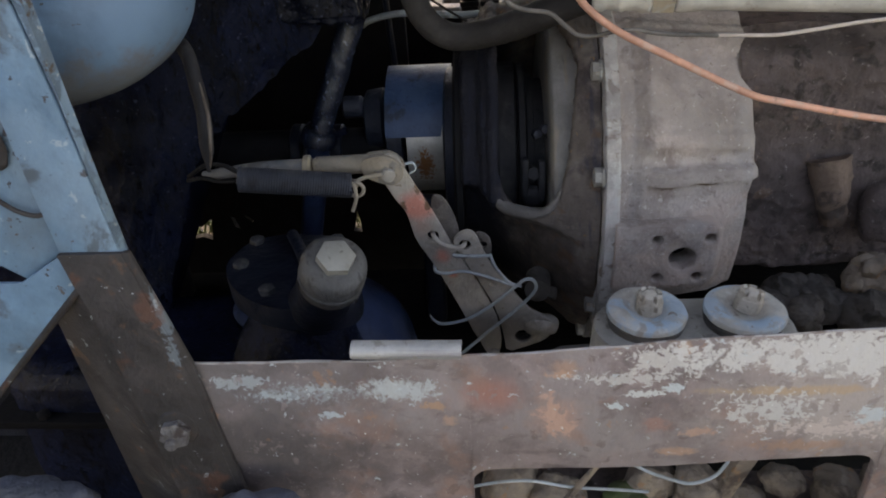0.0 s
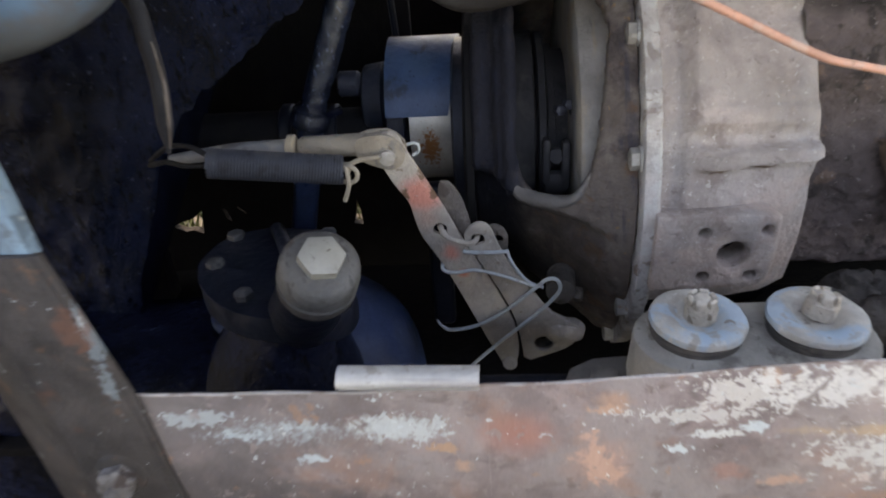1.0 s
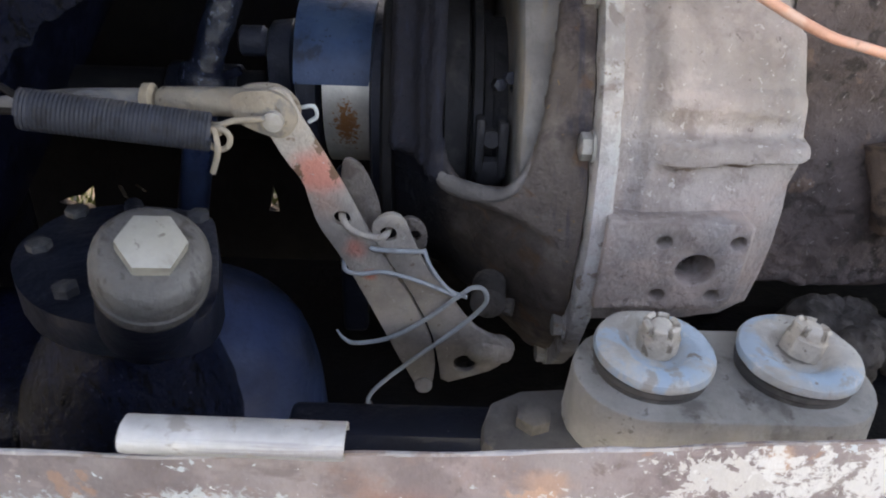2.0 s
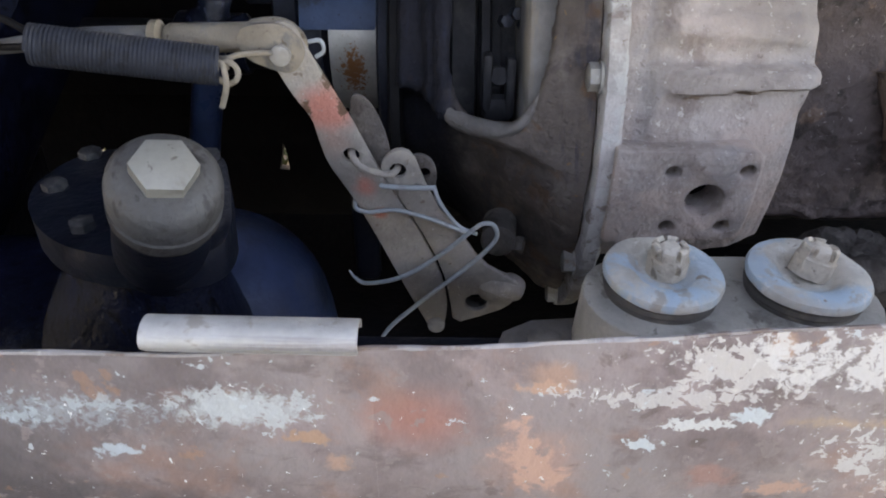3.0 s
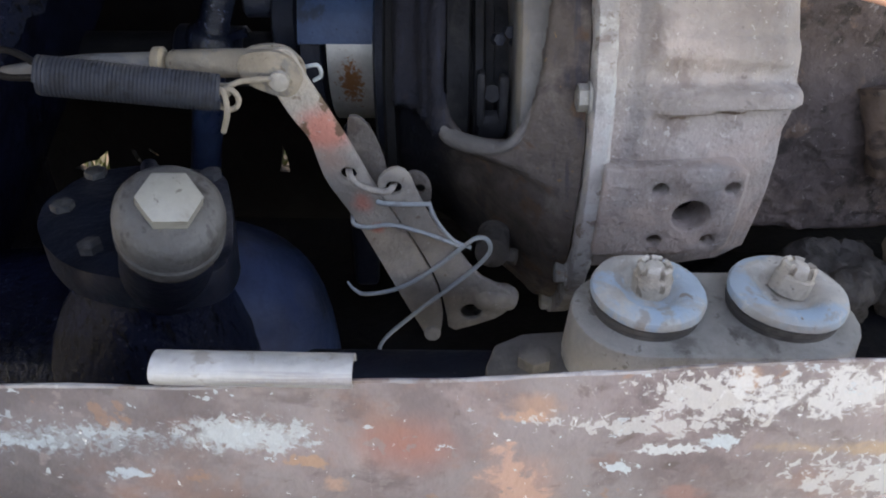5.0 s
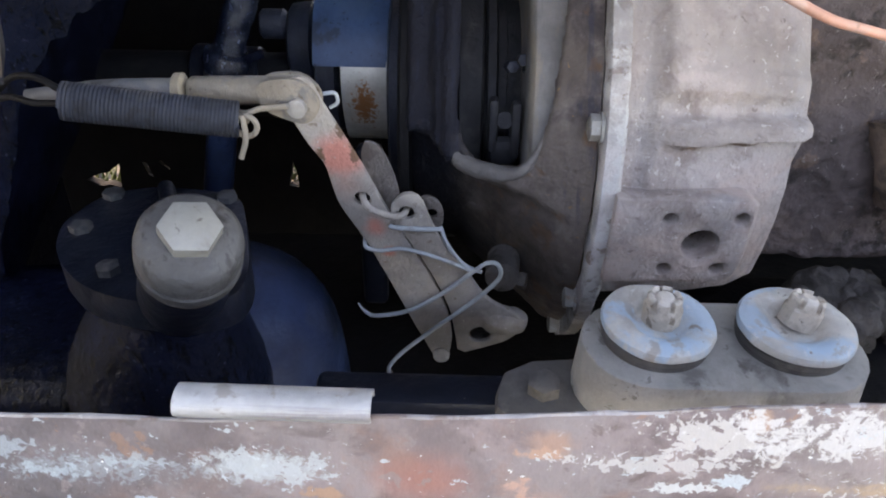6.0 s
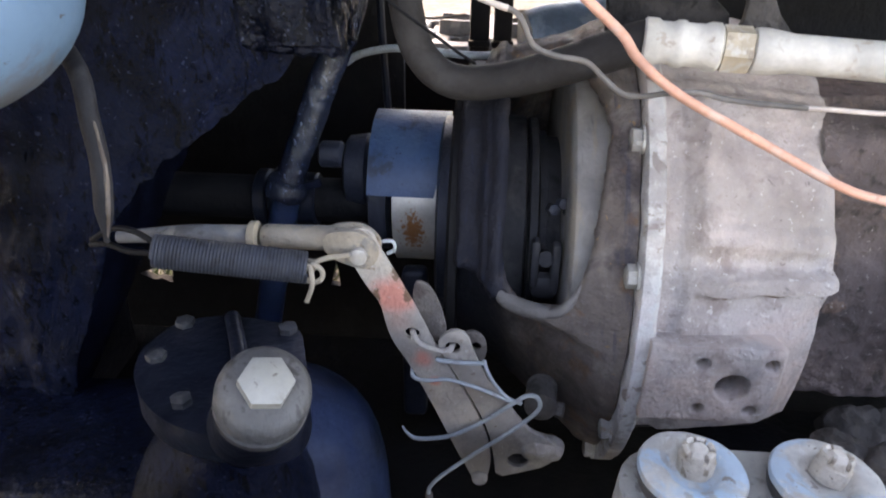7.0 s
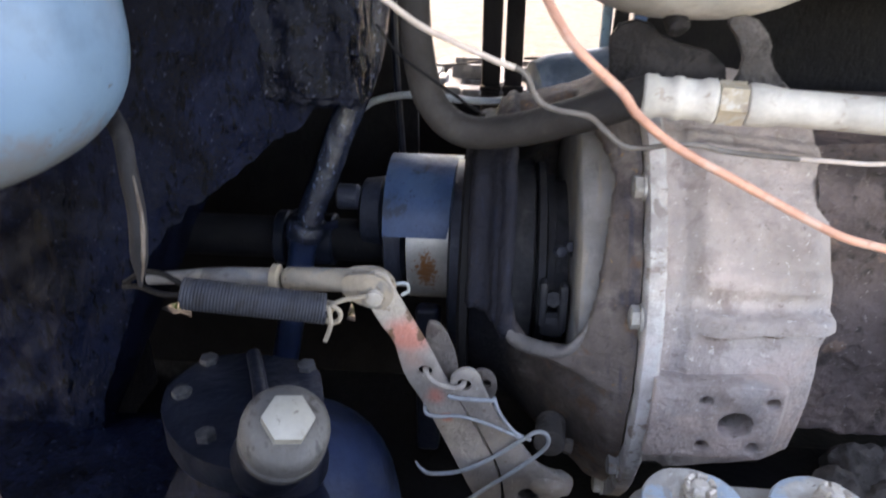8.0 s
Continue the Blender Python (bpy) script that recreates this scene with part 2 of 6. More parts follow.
M_CAST = shade("dusty_cast_iron", (0.415, 0.345, 0.318), [
    ((0.475, 0.41, 0.38), 8.0, 0.45, 0.62, 0.9), ((0.27, 0.21, 0.19), 20.0, 0.54, 0.68, 0.8),
    ((0.53, 0.40, 0.345), 6.0, 0.48, 0.66, 0.8), ((0.32, 0.30, 0.30), (10.0, 10.0, 3.0), 0.55, 0.70, 0.6), ((0.36, 0.31, 0.285), (5.0, 5.0, 16.0), 0.52, 0.68, 0.6),
    # thin brown lines paint the shadow under the ridge above the pad
    ((0.15, 0.085, 0.05), (0.388, 1.04, 0.8015), (0.055, 0.1, 0.0035), 40.0, 0.5, 2.0, 0.9), ((0.15, 0.085, 0.05), (0.330, 1.04, 0.797), (0.022, 0.1, 0.003), 40.0, 0.5, 2.0, 0.7),
    ((0.27, 0.215, 0.195), 30.0, 0.56, 0.70, 0.4), ((0.48, 0.41, 0.375), 55.0, 0.58, 0.66, 0.4), ((0.14, 0.10, 0.085), 75.0, 0.65, 0.71, 0.5), ((0.66, 0.61, 0.57), 130.0, 0.655, 0.69, 0.6)], rough=0.85, rvar=0.1, bump=0.8, bscale=85)
M_FLANGE = shade("worn_flange", (0.455, 0.415, 0.395), [
    ((0.53, 0.515, 0.495), 40.0, 0.50, 0.58, 0.8), ((0.20, 0.14, 0.11), 50.0, 0.60, 0.67, 0.8), ((0.28, 0.25, 0.24), 14.0, 0.56, 0.68, 0.6)], rough=0.7, bump=0.6)
M_BELL = shade("brown_grimy_iron", (0.150, 0.122, 0.110), [
    ((0.255, 0.218, 0.20), 14.0, 0.50, 0.66, 0.7), ((0.05, 0.040, 0.045), 10.0, 0.55, 0.7, 0.8), ((0.19, 0.105, 0.06), 26.0, 0.58, 0.70, 0.6),
    ((0.33, 0.19, 0.09), 70.0, 0.68, 0.71, 0.7),
    # black front patch puts the deep shade left of the window into colour
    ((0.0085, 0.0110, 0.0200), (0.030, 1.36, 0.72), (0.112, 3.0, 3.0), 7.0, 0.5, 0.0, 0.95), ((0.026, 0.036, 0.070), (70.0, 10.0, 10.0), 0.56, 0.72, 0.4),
    # lower patch: oily dirt plus painted shade of the recess below the rim
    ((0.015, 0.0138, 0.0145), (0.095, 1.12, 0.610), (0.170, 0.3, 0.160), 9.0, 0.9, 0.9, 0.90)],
    rough=0.72, bump=0.8, bscale=90, spec=0.15)
M_RIM = shade("dusty_rim", (0.155, 0.138, 0.130), [((0.215, 0.19, 0.178), 25.0, 0.5, 0.66, 0.7), ((0.10, 0.08, 0.072), 35.0, 0.56, 0.68, 0.7)], rough=0.8, bump=0.7, bscale=90)
M_CLUTCH = shade("dusty_clutch_iron", (0.030, 0.030, 0.035), [((0.064, 0.060, 0.062), 16.0, 0.5, 0.66, 0.7), ((0.009, 0.008, 0.0085), 22.0, 0.55, 0.68, 0.7)], rough=0.6, bump=0.4, bscale=70, spec=0.15)
M_FLY = shade("dusty_flywheel", (0.245, 0.225, 0.218), [((0.31, 0.285, 0.27), 9.0, 0.48, 0.66, 0.8), ((0.33, 0.25, 0.175), (60.0, 9.0, 9.0), 0.55, 0.66, 0.45), ((0.12, 0.105, 0.10), (50.0, 9.0, 9.0), 0.54, 0.68, 0.75)], rough=0.6, bump=0.35, bscale=70)
M_GEAR = shade("gearbox_brown", (0.108, 0.080, 0.076), [
    ((0.170, 0.126, 0.116), 12.0, 0.5, 0.68, 0.7), ((0.035, 0.026, 0.024), 34.0, 0.54, 0.66, 0.85), ((0.24, 0.15, 0.11), 22.0, 0.62, 0.70, 0.5), ((0.33, 0.28, 0.27), 130.0, 0.66, 0.69, 0.65)],
    rough=0.8, bump=1.0, bscale=80)
M_PLATE = shade("blue_guard_paint", (0.033, 0.076, 0.165), [
    ((0.062, 0.112, 0.205), 10.0, 0.5, 0.7, 0.6), ((0.014, 0.018, 0.030), 26.0, 0.56, 0.68, 0.7), ((0.014, 0.018, 0.030), (0.0, 1.42, 0.875), (0.25, 0.10, 0.028), 22.0, 0.9, 1.0, 0.7), ((0.01, 0.012, 0.02), 110.0, 0.66, 0.70, 0.8)], rough=0.42, bump=0.3)
M_STEEL = shade("bright_steel", (0.55, 0.53, 0.50), [
    ((0.36, 0.14, 0.045), (-0.036, 1.335, 0.712), (0.016, 0.1, 0.032), 160.0, 0.3, 3.0, 0.95), ((0.36, 0.20, 0.10), 130.0, 0.66, 0.70, 0.7)],
    rough=0.40, metal=0.45, bump=0.12)
M_LEVER = shade("dusty_lever_paint", (0.385, 0.345, 0.315), [
    ((0.46, 0.40, 0.335), 20.0, 0.5, 0.66, 0.6), ((0.29, 0.26, 0.24), 12.0, 0.52, 0.7, 0.7),
    ((0.66, 0.235, 0.18), (-0.021, 1.03, 0.787), (0.034, 0.1, 0.034), 16.0, 0.8, 0.0, 0.92),
    ((0.52, 0.29, 0.235), (-0.018, 1.03, 0.755), (0.026, 0.1, 0.032), 20.0, 0.9, 0.0, 0.5),
    ((0.60, 0.20, 0.15), (0.010, 1.04, 0.698), (0.018, 0.1, 0.022), 30.0, 0.8, 0.0, 0.8),
    ((0.62, 0.20, 0.14), (0.023, 1.04, 0.663), (0.011, 0.1, 0.011), 40.0, 0.8, 0.0, 0.8),
    ((0.15, 0.085, 0.05), (-0.017, 1.02, 0.820), (0.005, 0.1, 0.014), 90.0, 0.3, 2.0, 0.85), ((0.15, 0.085, 0.05), (-0.006, 1.02, 0.797), (0.005, 0.1, 0.016), 90.0, 0.3, 2.0, 0.9),
    ((0.15, 0.085, 0.05), (-0.041, 1.02, 0.788), (0.006, 0.1, 0.011), 90.0, 0.3, 1.6, 0.9),
    ((0.125, 0.112, 0.106), (0.110, 1.07, 0.520), (0.120, 0.3, 0.090), 14.0, 0.9, 0.8, 0.85),
    ((0.16, 0.10, 0.07), 70.0, 0.66, 0.70, 0.6), ((0.58, 0.54, 0.50), 160.0, 0.68, 0.71, 0.6)], rough=0.75, bump=0.6, bscale=130)
M_DUSTY = shade("dusty_brown_iron", (0.165, 0.14, 0.128), [((0.24, 0.205, 0.185), 25.0, 0.5, 0.66, 0.7), ((0.085, 0.065, 0.058), 35.0, 0.54, 0.66, 0.8)], rough=0.8, bump=0.8, bscale=90)
M_PAN = shade("navy_pan", (0.024, 0.042, 0.098), [((0.056, 0.074, 0.118), 7.0, 0.52, 0.70, 0.7), ((0.11, 0.11, 0.115), (-0.040, 1.0, 0.61), (0.018, 0.1, 0.045), 16.0, 0.8, 0.6, 0.7), ((0.006, 0.008, 0.013), 14.0, 0.54, 0.7, 0.7)], rough=0.40, bump=0.3, bscale=45, spec=0.25)
M_DBOLT = shade("grimy_bolt", (0.036, 0.038, 0.046), [((0.10, 0.097, 0.095), 60.0, 0.5, 0.66, 0.7)], rough=0.65, bump=0.4)
M_ROD = shade("tan_rod_paint", (0.275, 0.235, 0.195), [((0.39, 0.315, 0.225), 18.0, 0.48, 0.66, 0.7), ((0.15, 0.15, 0.155), 26.0, 0.54, 0.66, 0.8), ((0.10, 0.07, 0.05), 90.0, 0.62, 0.69, 0.8)], rough=0.68, bump=0.5)
M_WIRE = shade("galvanised_wire", (0.40, 0.445, 0.475), [((0.24, 0.235, 0.23), 90.0, 0.58, 0.68, 0.6)], rough=0.5, metal=0.2, bump=0.1)
M_SPRING = shade("black_spring", (0.034, 0.040, 0.058), [((0.066, 0.066, 0.072), 25.0, 0.5, 0.66, 0.7), ((0.014, 0.016, 0.022), 40.0, 0.56, 0.66, 0.7)], rough=0.65, metal=0.1, bump=0.1, spec=0.35)
M_CAP = shade("grey_cap", (0.082, 0.078, 0.077), [((0.14, 0.135, 0.133), 25.0, 0.52, 0.68, 0.7), ((0.04, 0.031, 0.028), 30.0, 0.53, 0.66, 0.8), ((0.03, 0.026, 0.025), (70.0, 70.0, 12.0), 0.58, 0.68, 0.6)], rough=0.7, bump=0.5)
M_HEX = shade("pale_hex", (0.225, 0.218, 0.20), [((0.18, 0.16, 0.14), 40.0, 0.52, 0.66, 0.8), ((0.08, 0.065, 0.055), 90.0, 0.66, 0.70, 0.7)], rough=0.42, bump=0.15, spec=0.8)
M_DOME = shade("pale_blue_washer", (0.70, 0.665, 0.60), [
    ((0.56, 0.515, 0.46), 20.0, 0.50, 0.62, 0.9), ((0.50, 0.665, 0.78), 15.0, 0.46, 0.58, 0.8),
    ((0.46, 0.66, 0.80), (0.280, 0.846, 0.712), (0.042, 0.020, 0.03), 26.0, 0.8, 0.6, 0.85),
    ((0.46, 0.66, 0.80), (0.400, 0.846, 0.712), (0.042, 0.022, 0.03), 26.0, 0.8, 0.6, 0.85),
    ((0.56, 0.485, 0.41), (0.279, 0.885, 0.712), (0.030, 0.027, 0.03), 30.0, 0.9, 0.0, 0.9),
    ((0.56, 0.485, 0.41), (0.3985, 0.885, 0.712), (0.030, 0.027, 0.03), 30.0, 0.9, 0.0, 0.9),
    ((0.46, 0.40, 0.34), 34.0, 0.58, 0.68, 0.7), ((0.30, 0.24, 0.19), 60.0, 0.65, 0.70, 0.8), ((0.80, 0.79, 0.76), 90.0, 0.62, 0.70, 0.6)], rough=0.5, bump=0.5, bscale=60)
M_NUT = shade("dirty_nut", (0.53, 0.45, 0.365), [((0.66, 0.58, 0.49), 60.0, 0.50, 0.60, 0.8), ((0.20, 0.14, 0.10), 70.0, 0.58, 0.68, 0.8), ((0.80, 0.72, 0.62), (0.338, 0.885, 0.738), (0.3, 0.3, 0.0085), 60.0, 0.5, 0.6, 0.9)], rough=0.7, bump=0.5, bscale=160)
M_MOUNT = shade("grey_mount", (0.415, 0.395, 0.355), [((0.50, 0.475, 0.425), 12.0, 0.5, 0.66, 0.8), ((0.17, 0.155, 0.14), 16.0, 0.54, 0.68, 0.8), ((0.13, 0.11, 0.095), 80.0, 0.62, 0.70, 0.6)], rough=0.82, bump=0.5)
M_RUBBER = shade("dull_rubber", (0.125, 0.115, 0.108), [((0.21, 0.19, 0.17), 25.0, 0.5, 0.7, 0.7)], rough=0.8, bump=0.3)
M_HOSE = shade("dusty_black_hose", (0.034, 0.031, 0.031), [((0.060, 0.056, 0.055), 14.0, 0.5, 0.7, 0.7)], rough=0.72, bump=0.3, spec=0.15)
M_STRIP = shade("dusty_rubber_strip", (0.026, 0.027, 0.033), [((0.056, 0.057, 0.064), (40.0, 40.0, 9.0), 0.5, 0.7, 0.8), ((0.012, 0.013, 0.018), 30.0, 0.56, 0.68, 0.7)], rough=0.7, bump=0.3, spec=0.2)
M_WPIPE = shade("white_painted_pipe", (0.56, 0.525, 0.475), [((0.36, 0.29, 0.24), 40.0, 0.60, 0.70, 0.8), ((0.43, 0.40, 0.37), 14.0, 0.52, 0.7, 0.6)], rough=0.6, bump=0.3)
M_OCHRE = shade("ochre_white_nut", (0.50, 0.41, 0.30), [((0.56, 0.54, 0.50), 30.0, 0.5, 0.62, 0.9), ((0.26, 0.20, 0.16), 60.0, 0.6, 0.7, 0.8)], rough=0.6, bump=0.3)
M_ORANGE = shade("orange_cable", (0.72, 0.36, 0.26), [((0.68, 0.45, 0.37), 26.0, 0.50, 0.64, 0.75), ((0.45, 0.22, 0.15), 40.0, 0.60, 0.68, 0.6)], rough=0.6, bump=0.2)
M_GWIRE = shade("grey_wire", (0.150, 0.135, 0.125), [((0.25, 0.22, 0.20), 20.0, 0.5, 0.7, 0.6)], rough=0.65, bump=0.1)
M_PWIRE = shade("pale_wire", (0.62, 0.52, 0.46), rough=0.6, bump=0.1)
# stretched purplish bands paint in reflections along the tube; brown spots are grime
M_ALU = shade("pale_aluminium", (0.50, 0.485, 0.47), [((0.30, 0.275, 0.285), (7.0, 50.0, 190.0), 0.46, 0.62, 0.8), ((0.34, 0.29, 0.25), 70.0, 0.58, 0.68, 0.7)], rough=0.5, metal=0.25, bump=0.3)
M_TRACK = shade("track_steel", (0.15, 0.152, 0.16), [((0.30, 0.295, 0.285), 20.0, 0.52, 0.66, 0.8), ((0.05, 0.045, 0.04), 26.0, 0.55, 0.68, 0.85)], rough=0.5, metal=0.2, bump=0.4)
M_GROUND = shade("dry_dirt", (0.088, 0.077, 0.066), [((0.055, 0.060, 0.036), 3.0, 0.5, 0.62, 0.7), ((0.125, 0.110, 0.094), 11.0, 0.52, 0.68, 0.8), ((0.075, 0.064, 0.052), 40.0, 0.55, 0.68, 0.7)],
                 rough=0.95, bump=0.8, bscale=25)
M_LUMP = shade("muddy_iron", (0.26, 0.205, 0.165), [((0.34, 0.26, 0.19), 30.0, 0.5, 0.66, 0.8), ((0.075, 0.05, 0.04), 24.0, 0.54, 0.68, 0.8), ((0.36, 0.19, 0.10), 40.0, 0.60, 0.68, 0.7)], rough=0.8, bump=0.9, bscale=70)
M_CLUMP = shade("dried_dirt", (0.085, 0.074, 0.069), [((0.15, 0.13, 0.118), 20.0, 0.5, 0.66, 0.7), ((0.025, 0.021, 0.02), 28.0, 0.54, 0.66, 0.8)], rough=0.9, bump=1.0, bscale=90)
M_RODEND = shade("grey_rod_end", (0.165, 0.165, 0.175), [((0.26, 0.235, 0.205), 22.0, 0.5, 0.66, 0.7), ((0.07, 0.065, 0.065), 40.0, 0.56, 0.68, 0.7)], rough=0.65, bump=0.4)
M_STRUTBOLT = shade("strut_bolt", (0.165, 0.150, 0.147), [((0.30, 0.28, 0.275), 50.0, 0.5, 0.64, 0.7), ((0.05, 0.03, 0.025), 45.0, 0.54, 0.66, 0.85)], rough=0.7, bump=0.9, bscale=140)
M_BOSS = shade("rusty_boss", (0.165, 0.110, 0.085), [((0.23, 0.155, 0.115), 20.0, 0.5, 0.66, 0.7), ((0.06, 0.045, 0.04), 26.0, 0.54, 0.66, 0.8)], rough=0.8, bump=0.9, bscale=70)
M_LIP = shade("worn_lip_steel", (0.40, 0.365, 0.355), [((0.22, 0.16, 0.14), 40.0, 0.48, 0.60, 0.9), ((0.60, 0.58, 0.57), 90.0, 0.60, 0.68, 0.7)], rough=0.55, metal=0.1, bump=0.4)
M_BLUEMUD = shade("blue_grey_mud", (0.085, 0.095, 0.125), [((0.15, 0.155, 0.17), 20.0, 0.5, 0.66, 0.7), ((0.04, 0.04, 0.045), 30.0, 0.55, 0.68, 0.7)], rough=0.8, bump=0.6)
M_STONE = shade("sunlit_stone", (0.62, 0.60, 0.56), [((0.45, 0.42, 0.38), 8.0, 0.5, 0.7, 0.7)], rough=0.9, bump=0.5, bscale=20)
M_GRASS = shade("grass", (0.080, 0.108, 0.040), [((0.150, 0.146, 0.080), 6.0, 0.5, 0.65, 0.7)], rough=0.7, bump=0.0)
M_BOLT = shade("grey_bolt", (0.30, 0.28, 0.26), [((0.46, 0.44, 0.42), 60.0, 0.52, 0.66, 0.7), ((0.24, 0.13, 0.07), 60.0, 0.62, 0.7, 0.6)], rough=0.6, bump=0.3)
# the pale blue streaks are highlights painted onto the tar
M_PIPE = shade("glossy_tarred_pipe", (0.009, 0.014, 0.030), [((0.016, 0.025, 0.050), 24.0, 0.46, 0.62, 0.8), ((0.18, 0.22, 0.30), (190.0, 190.0, 90.0), 0.63, 0.67, 0.55)], rough=0.20, rvar=0.12, bump=0.55, bscale=110, spec=1.0, coat=0.5)
M_TUBE = shade("blue_tube", (0.013, 0.026, 0.066), [((0.021, 0.042, 0.105), 10.0, 0.46, 0.62, 0.8), ((0.006, 0.008, 0.016), 16.0, 0.56, 0.68, 0.8)], rough=0.32, bump=0.3, bscale=60, spec=0.4)
M_CYAN = shade("bluish_steel", (0.13, 0.18, 0.24), [((0.26, 0.32, 0.38), 20.0, 0.5, 0.66, 0.7)], rough=0.45, metal=0.2, bump=0.2)


# ---- mesh helpers ----
def thing(name, at, label, category, group="", kind=""):
    return_ob = new(name)
    return_ob.location = at
    return_ob.empty_display_size = 0.02
    return tagged(return_ob, label, category, group, kind)


def mesh_object(name, bm, material, sharp=38):
    bmesh.ops.recalc_face_normals(bm, faces=bm.faces)
    me = bpy.data.meshes.new(name)
    bm.to_mesh(me)
    bm.free()
    me.materials.append(material)
    me.polygons.foreach_set("use_smooth", [True] * len(me.polygons))
    me.set_sharp_from_angle(angle=radians(sharp))
    return new(name, me)


def part(name, bm, material, parent, label="", sharp=38):
    ob = mesh_object(name, bm, material, sharp)
    ob.parent = parent
    if parent.type == "EMPTY":
        ob.matrix_parent_inverse = Matrix.Translation(-parent.location)
    return tagged(ob, label)


def solo(name, bm, material, label, category, group="", kind="", sharp=38):
    return tagged(mesh_object(name, bm, material, sharp), label, category, group, kind)


def basis(axis):
    """A turn whose z lies along axis."""
    return Vector(axis).normalized().to_track_quat("Z", "Y").to_matrix().to_4x4()


def join(*bms):
    first = bms[0]
    for other in bms[1:]:
        me = bpy.data.meshes.new("tmp")
        other.to_mesh(me)
        other.free()
        first.from_mesh(me)
        bpy.data.meshes.remove(me)
    return first


def box(centre, size, bevel=0.003, turn=None, cuts=0, segs=2):
    bm = bmesh.new()
    bmesh.ops.create_cube(bm, size=1.0)
    bmesh.ops.scale(bm, vec=size, verts=bm.verts)
    if bevel:
        bmesh.ops.bevel(bm, geom=bm.edges[:], offset=bevel, segments=segs, affect="EDGES", profile=0.5)
    if cuts:
        bmesh.ops.subdivide_edges(bm, edges=bm.edges[:], cuts=cuts, use_grid_fill=True)
    m = Matrix.Translation(centre)
    if turn is not None:
        m = m @ turn
    bmesh.ops.transform(bm, matrix=m, verts=bm.verts)
    return bm


def lathe(profile, origin, axis, segs=32, start=0.0, span=360.0, cap=True):
    """profile: (distance along the axis, radius) pairs."""
    bm = bmesh.new()
    m = Matrix.Translation(origin) @ basis(axis)
    full = span >= 359.9
    n = segs if full else segs + 1
    rings = []
    for h, r in profile:
        ring = []
        for k in range(n):
            a = radians(start + span * k / segs)
            ring.append(bm.verts.new(m @ Vector((r * math.cos(a), r * math.sin(a), h))))
        rings.append(ring)
    for a, b in zip(rings, rings[1:]):
        for k in range(n if full else n - 1):
            j = (k + 1) % n
            bm.faces.new((a[k], a[j], b[j], b[k]))
    if cap and full:
        bm.faces.new(rings[0])
        bm.faces.new(rings[-1])
    return bm


def hexhead(at, axis, flat, height, chamfer=0.12, turn=0.0):
    """A hexagon bolt head or nut, flat wide across its flats, standing on at."""
    r = flat / math.sqrt(3)
    c = flat * chamfer
    bm = bmesh.new()
    m = Matrix.Translation(at) @ basis(axis)
    rings = []
    for h, s in ((0, 1.0), (height - c * 0.5, 1.0), (height, 1.0 - c / r)):
        rings.append([bm.verts.new(m @ Vector((r * s * math.cos(radians(60 * k + turn)), r * s * math.sin(radians(60 * k + turn)), h))) for k in range(6)])
    for a, b in zip(rings, rings[1:]):
        for k in range(6):
            bm.faces.new((a[k], a[(k + 1) % 6], b[(k + 1) % 6], b[k]))
    bm.faces.new(rings[0])
    bm.faces.new(rings[-1])
    return bm


def curve_points(points, steps=8):
    """Catmull-Rom through the points."""
    p = [Vector(q) for q in points]
    p = [2 * p[0] - p[1]] + p + [2 * p[-1] - p[-2]]
    out = []
    for i in range(1, len(p) - 2):
        a, b, c, d = p[i - 1:i + 3]
        for k in range(steps):
            t = k / steps
            out.append(0.5 * (2 * b + (c - a) * t + (2 * a - 5 * b + 4 * c - d) * t * t + (3 * b - a - 3 * c + d) * t ** 3))
    out.append(p[-2])
    return out


def sweep(points, radius, segs=12, steps=8, squash=1.0, wobble=0.0):
    """A tube along the points; radius: a number, or a function of the way from 0 to 1."""
    pts = curve_points(points, steps) if steps else [Vector(q) for q in points]
    bm = bmesh.new()
    rings = []
    up = Vector((0, 0, 1)) if abs((pts[1] - pts[0]).normalized().z) < 0.9 else Vector((0, 1, 0))
    for i, q in enumerate(pts):
        d = (pts[min(i + 1, len(pts) - 1)] - pts[max(i - 1, 0)]).normalized()
        side = d.cross(up)
        if side.length < 1e-4:
            side = d.cross(Vector((1, 0, 0)))
        side.normalize()
        up = side.cross(d).normalized()
        r = radius(i / (len(pts) - 1)) if callable(radius) else radius
        ring = []
        for k in range(segs):
            a = 2 * math.pi * k / segs
            w = 1.0 + wobble * noise.noise(q * 60 + Vector((math.cos(a), math.sin(a), 0)) * 1.5)
            ring.append(bm.verts.new(q + (side * math.cos(a) * squash + up * math.sin(a)) * r * w))
        rings.append(ring)
    for a, b in zip(rings, rings[1:]):
        for k in range(segs):
            bm.faces.new((a[k], a[(k + 1) % segs], b[(k + 1) % segs], b[k]))
    bm.faces.new(rings[0])
    bm.faces.new(rings[-1])
    return bm


def chaikin(points, rounds=2):
    p = [Vector((a, b)) for a, b in points]
    for _ in range(rounds):
        q = []
        for i, a in enumerate(p):
            b = p[(i + 1) % len(p)]
            q += [a * 0.75 + b * 0.25, a * 0.25 + b * 0.75]
        p = q
    return [(v.x, v.y) for v in p]


def circle(cx, cz, r, n=18):
    return [(cx + r * math.cos(2 * math.pi * k / n), cz + r * math.sin(2 * math.pi * k / n)) for k in range(n)]


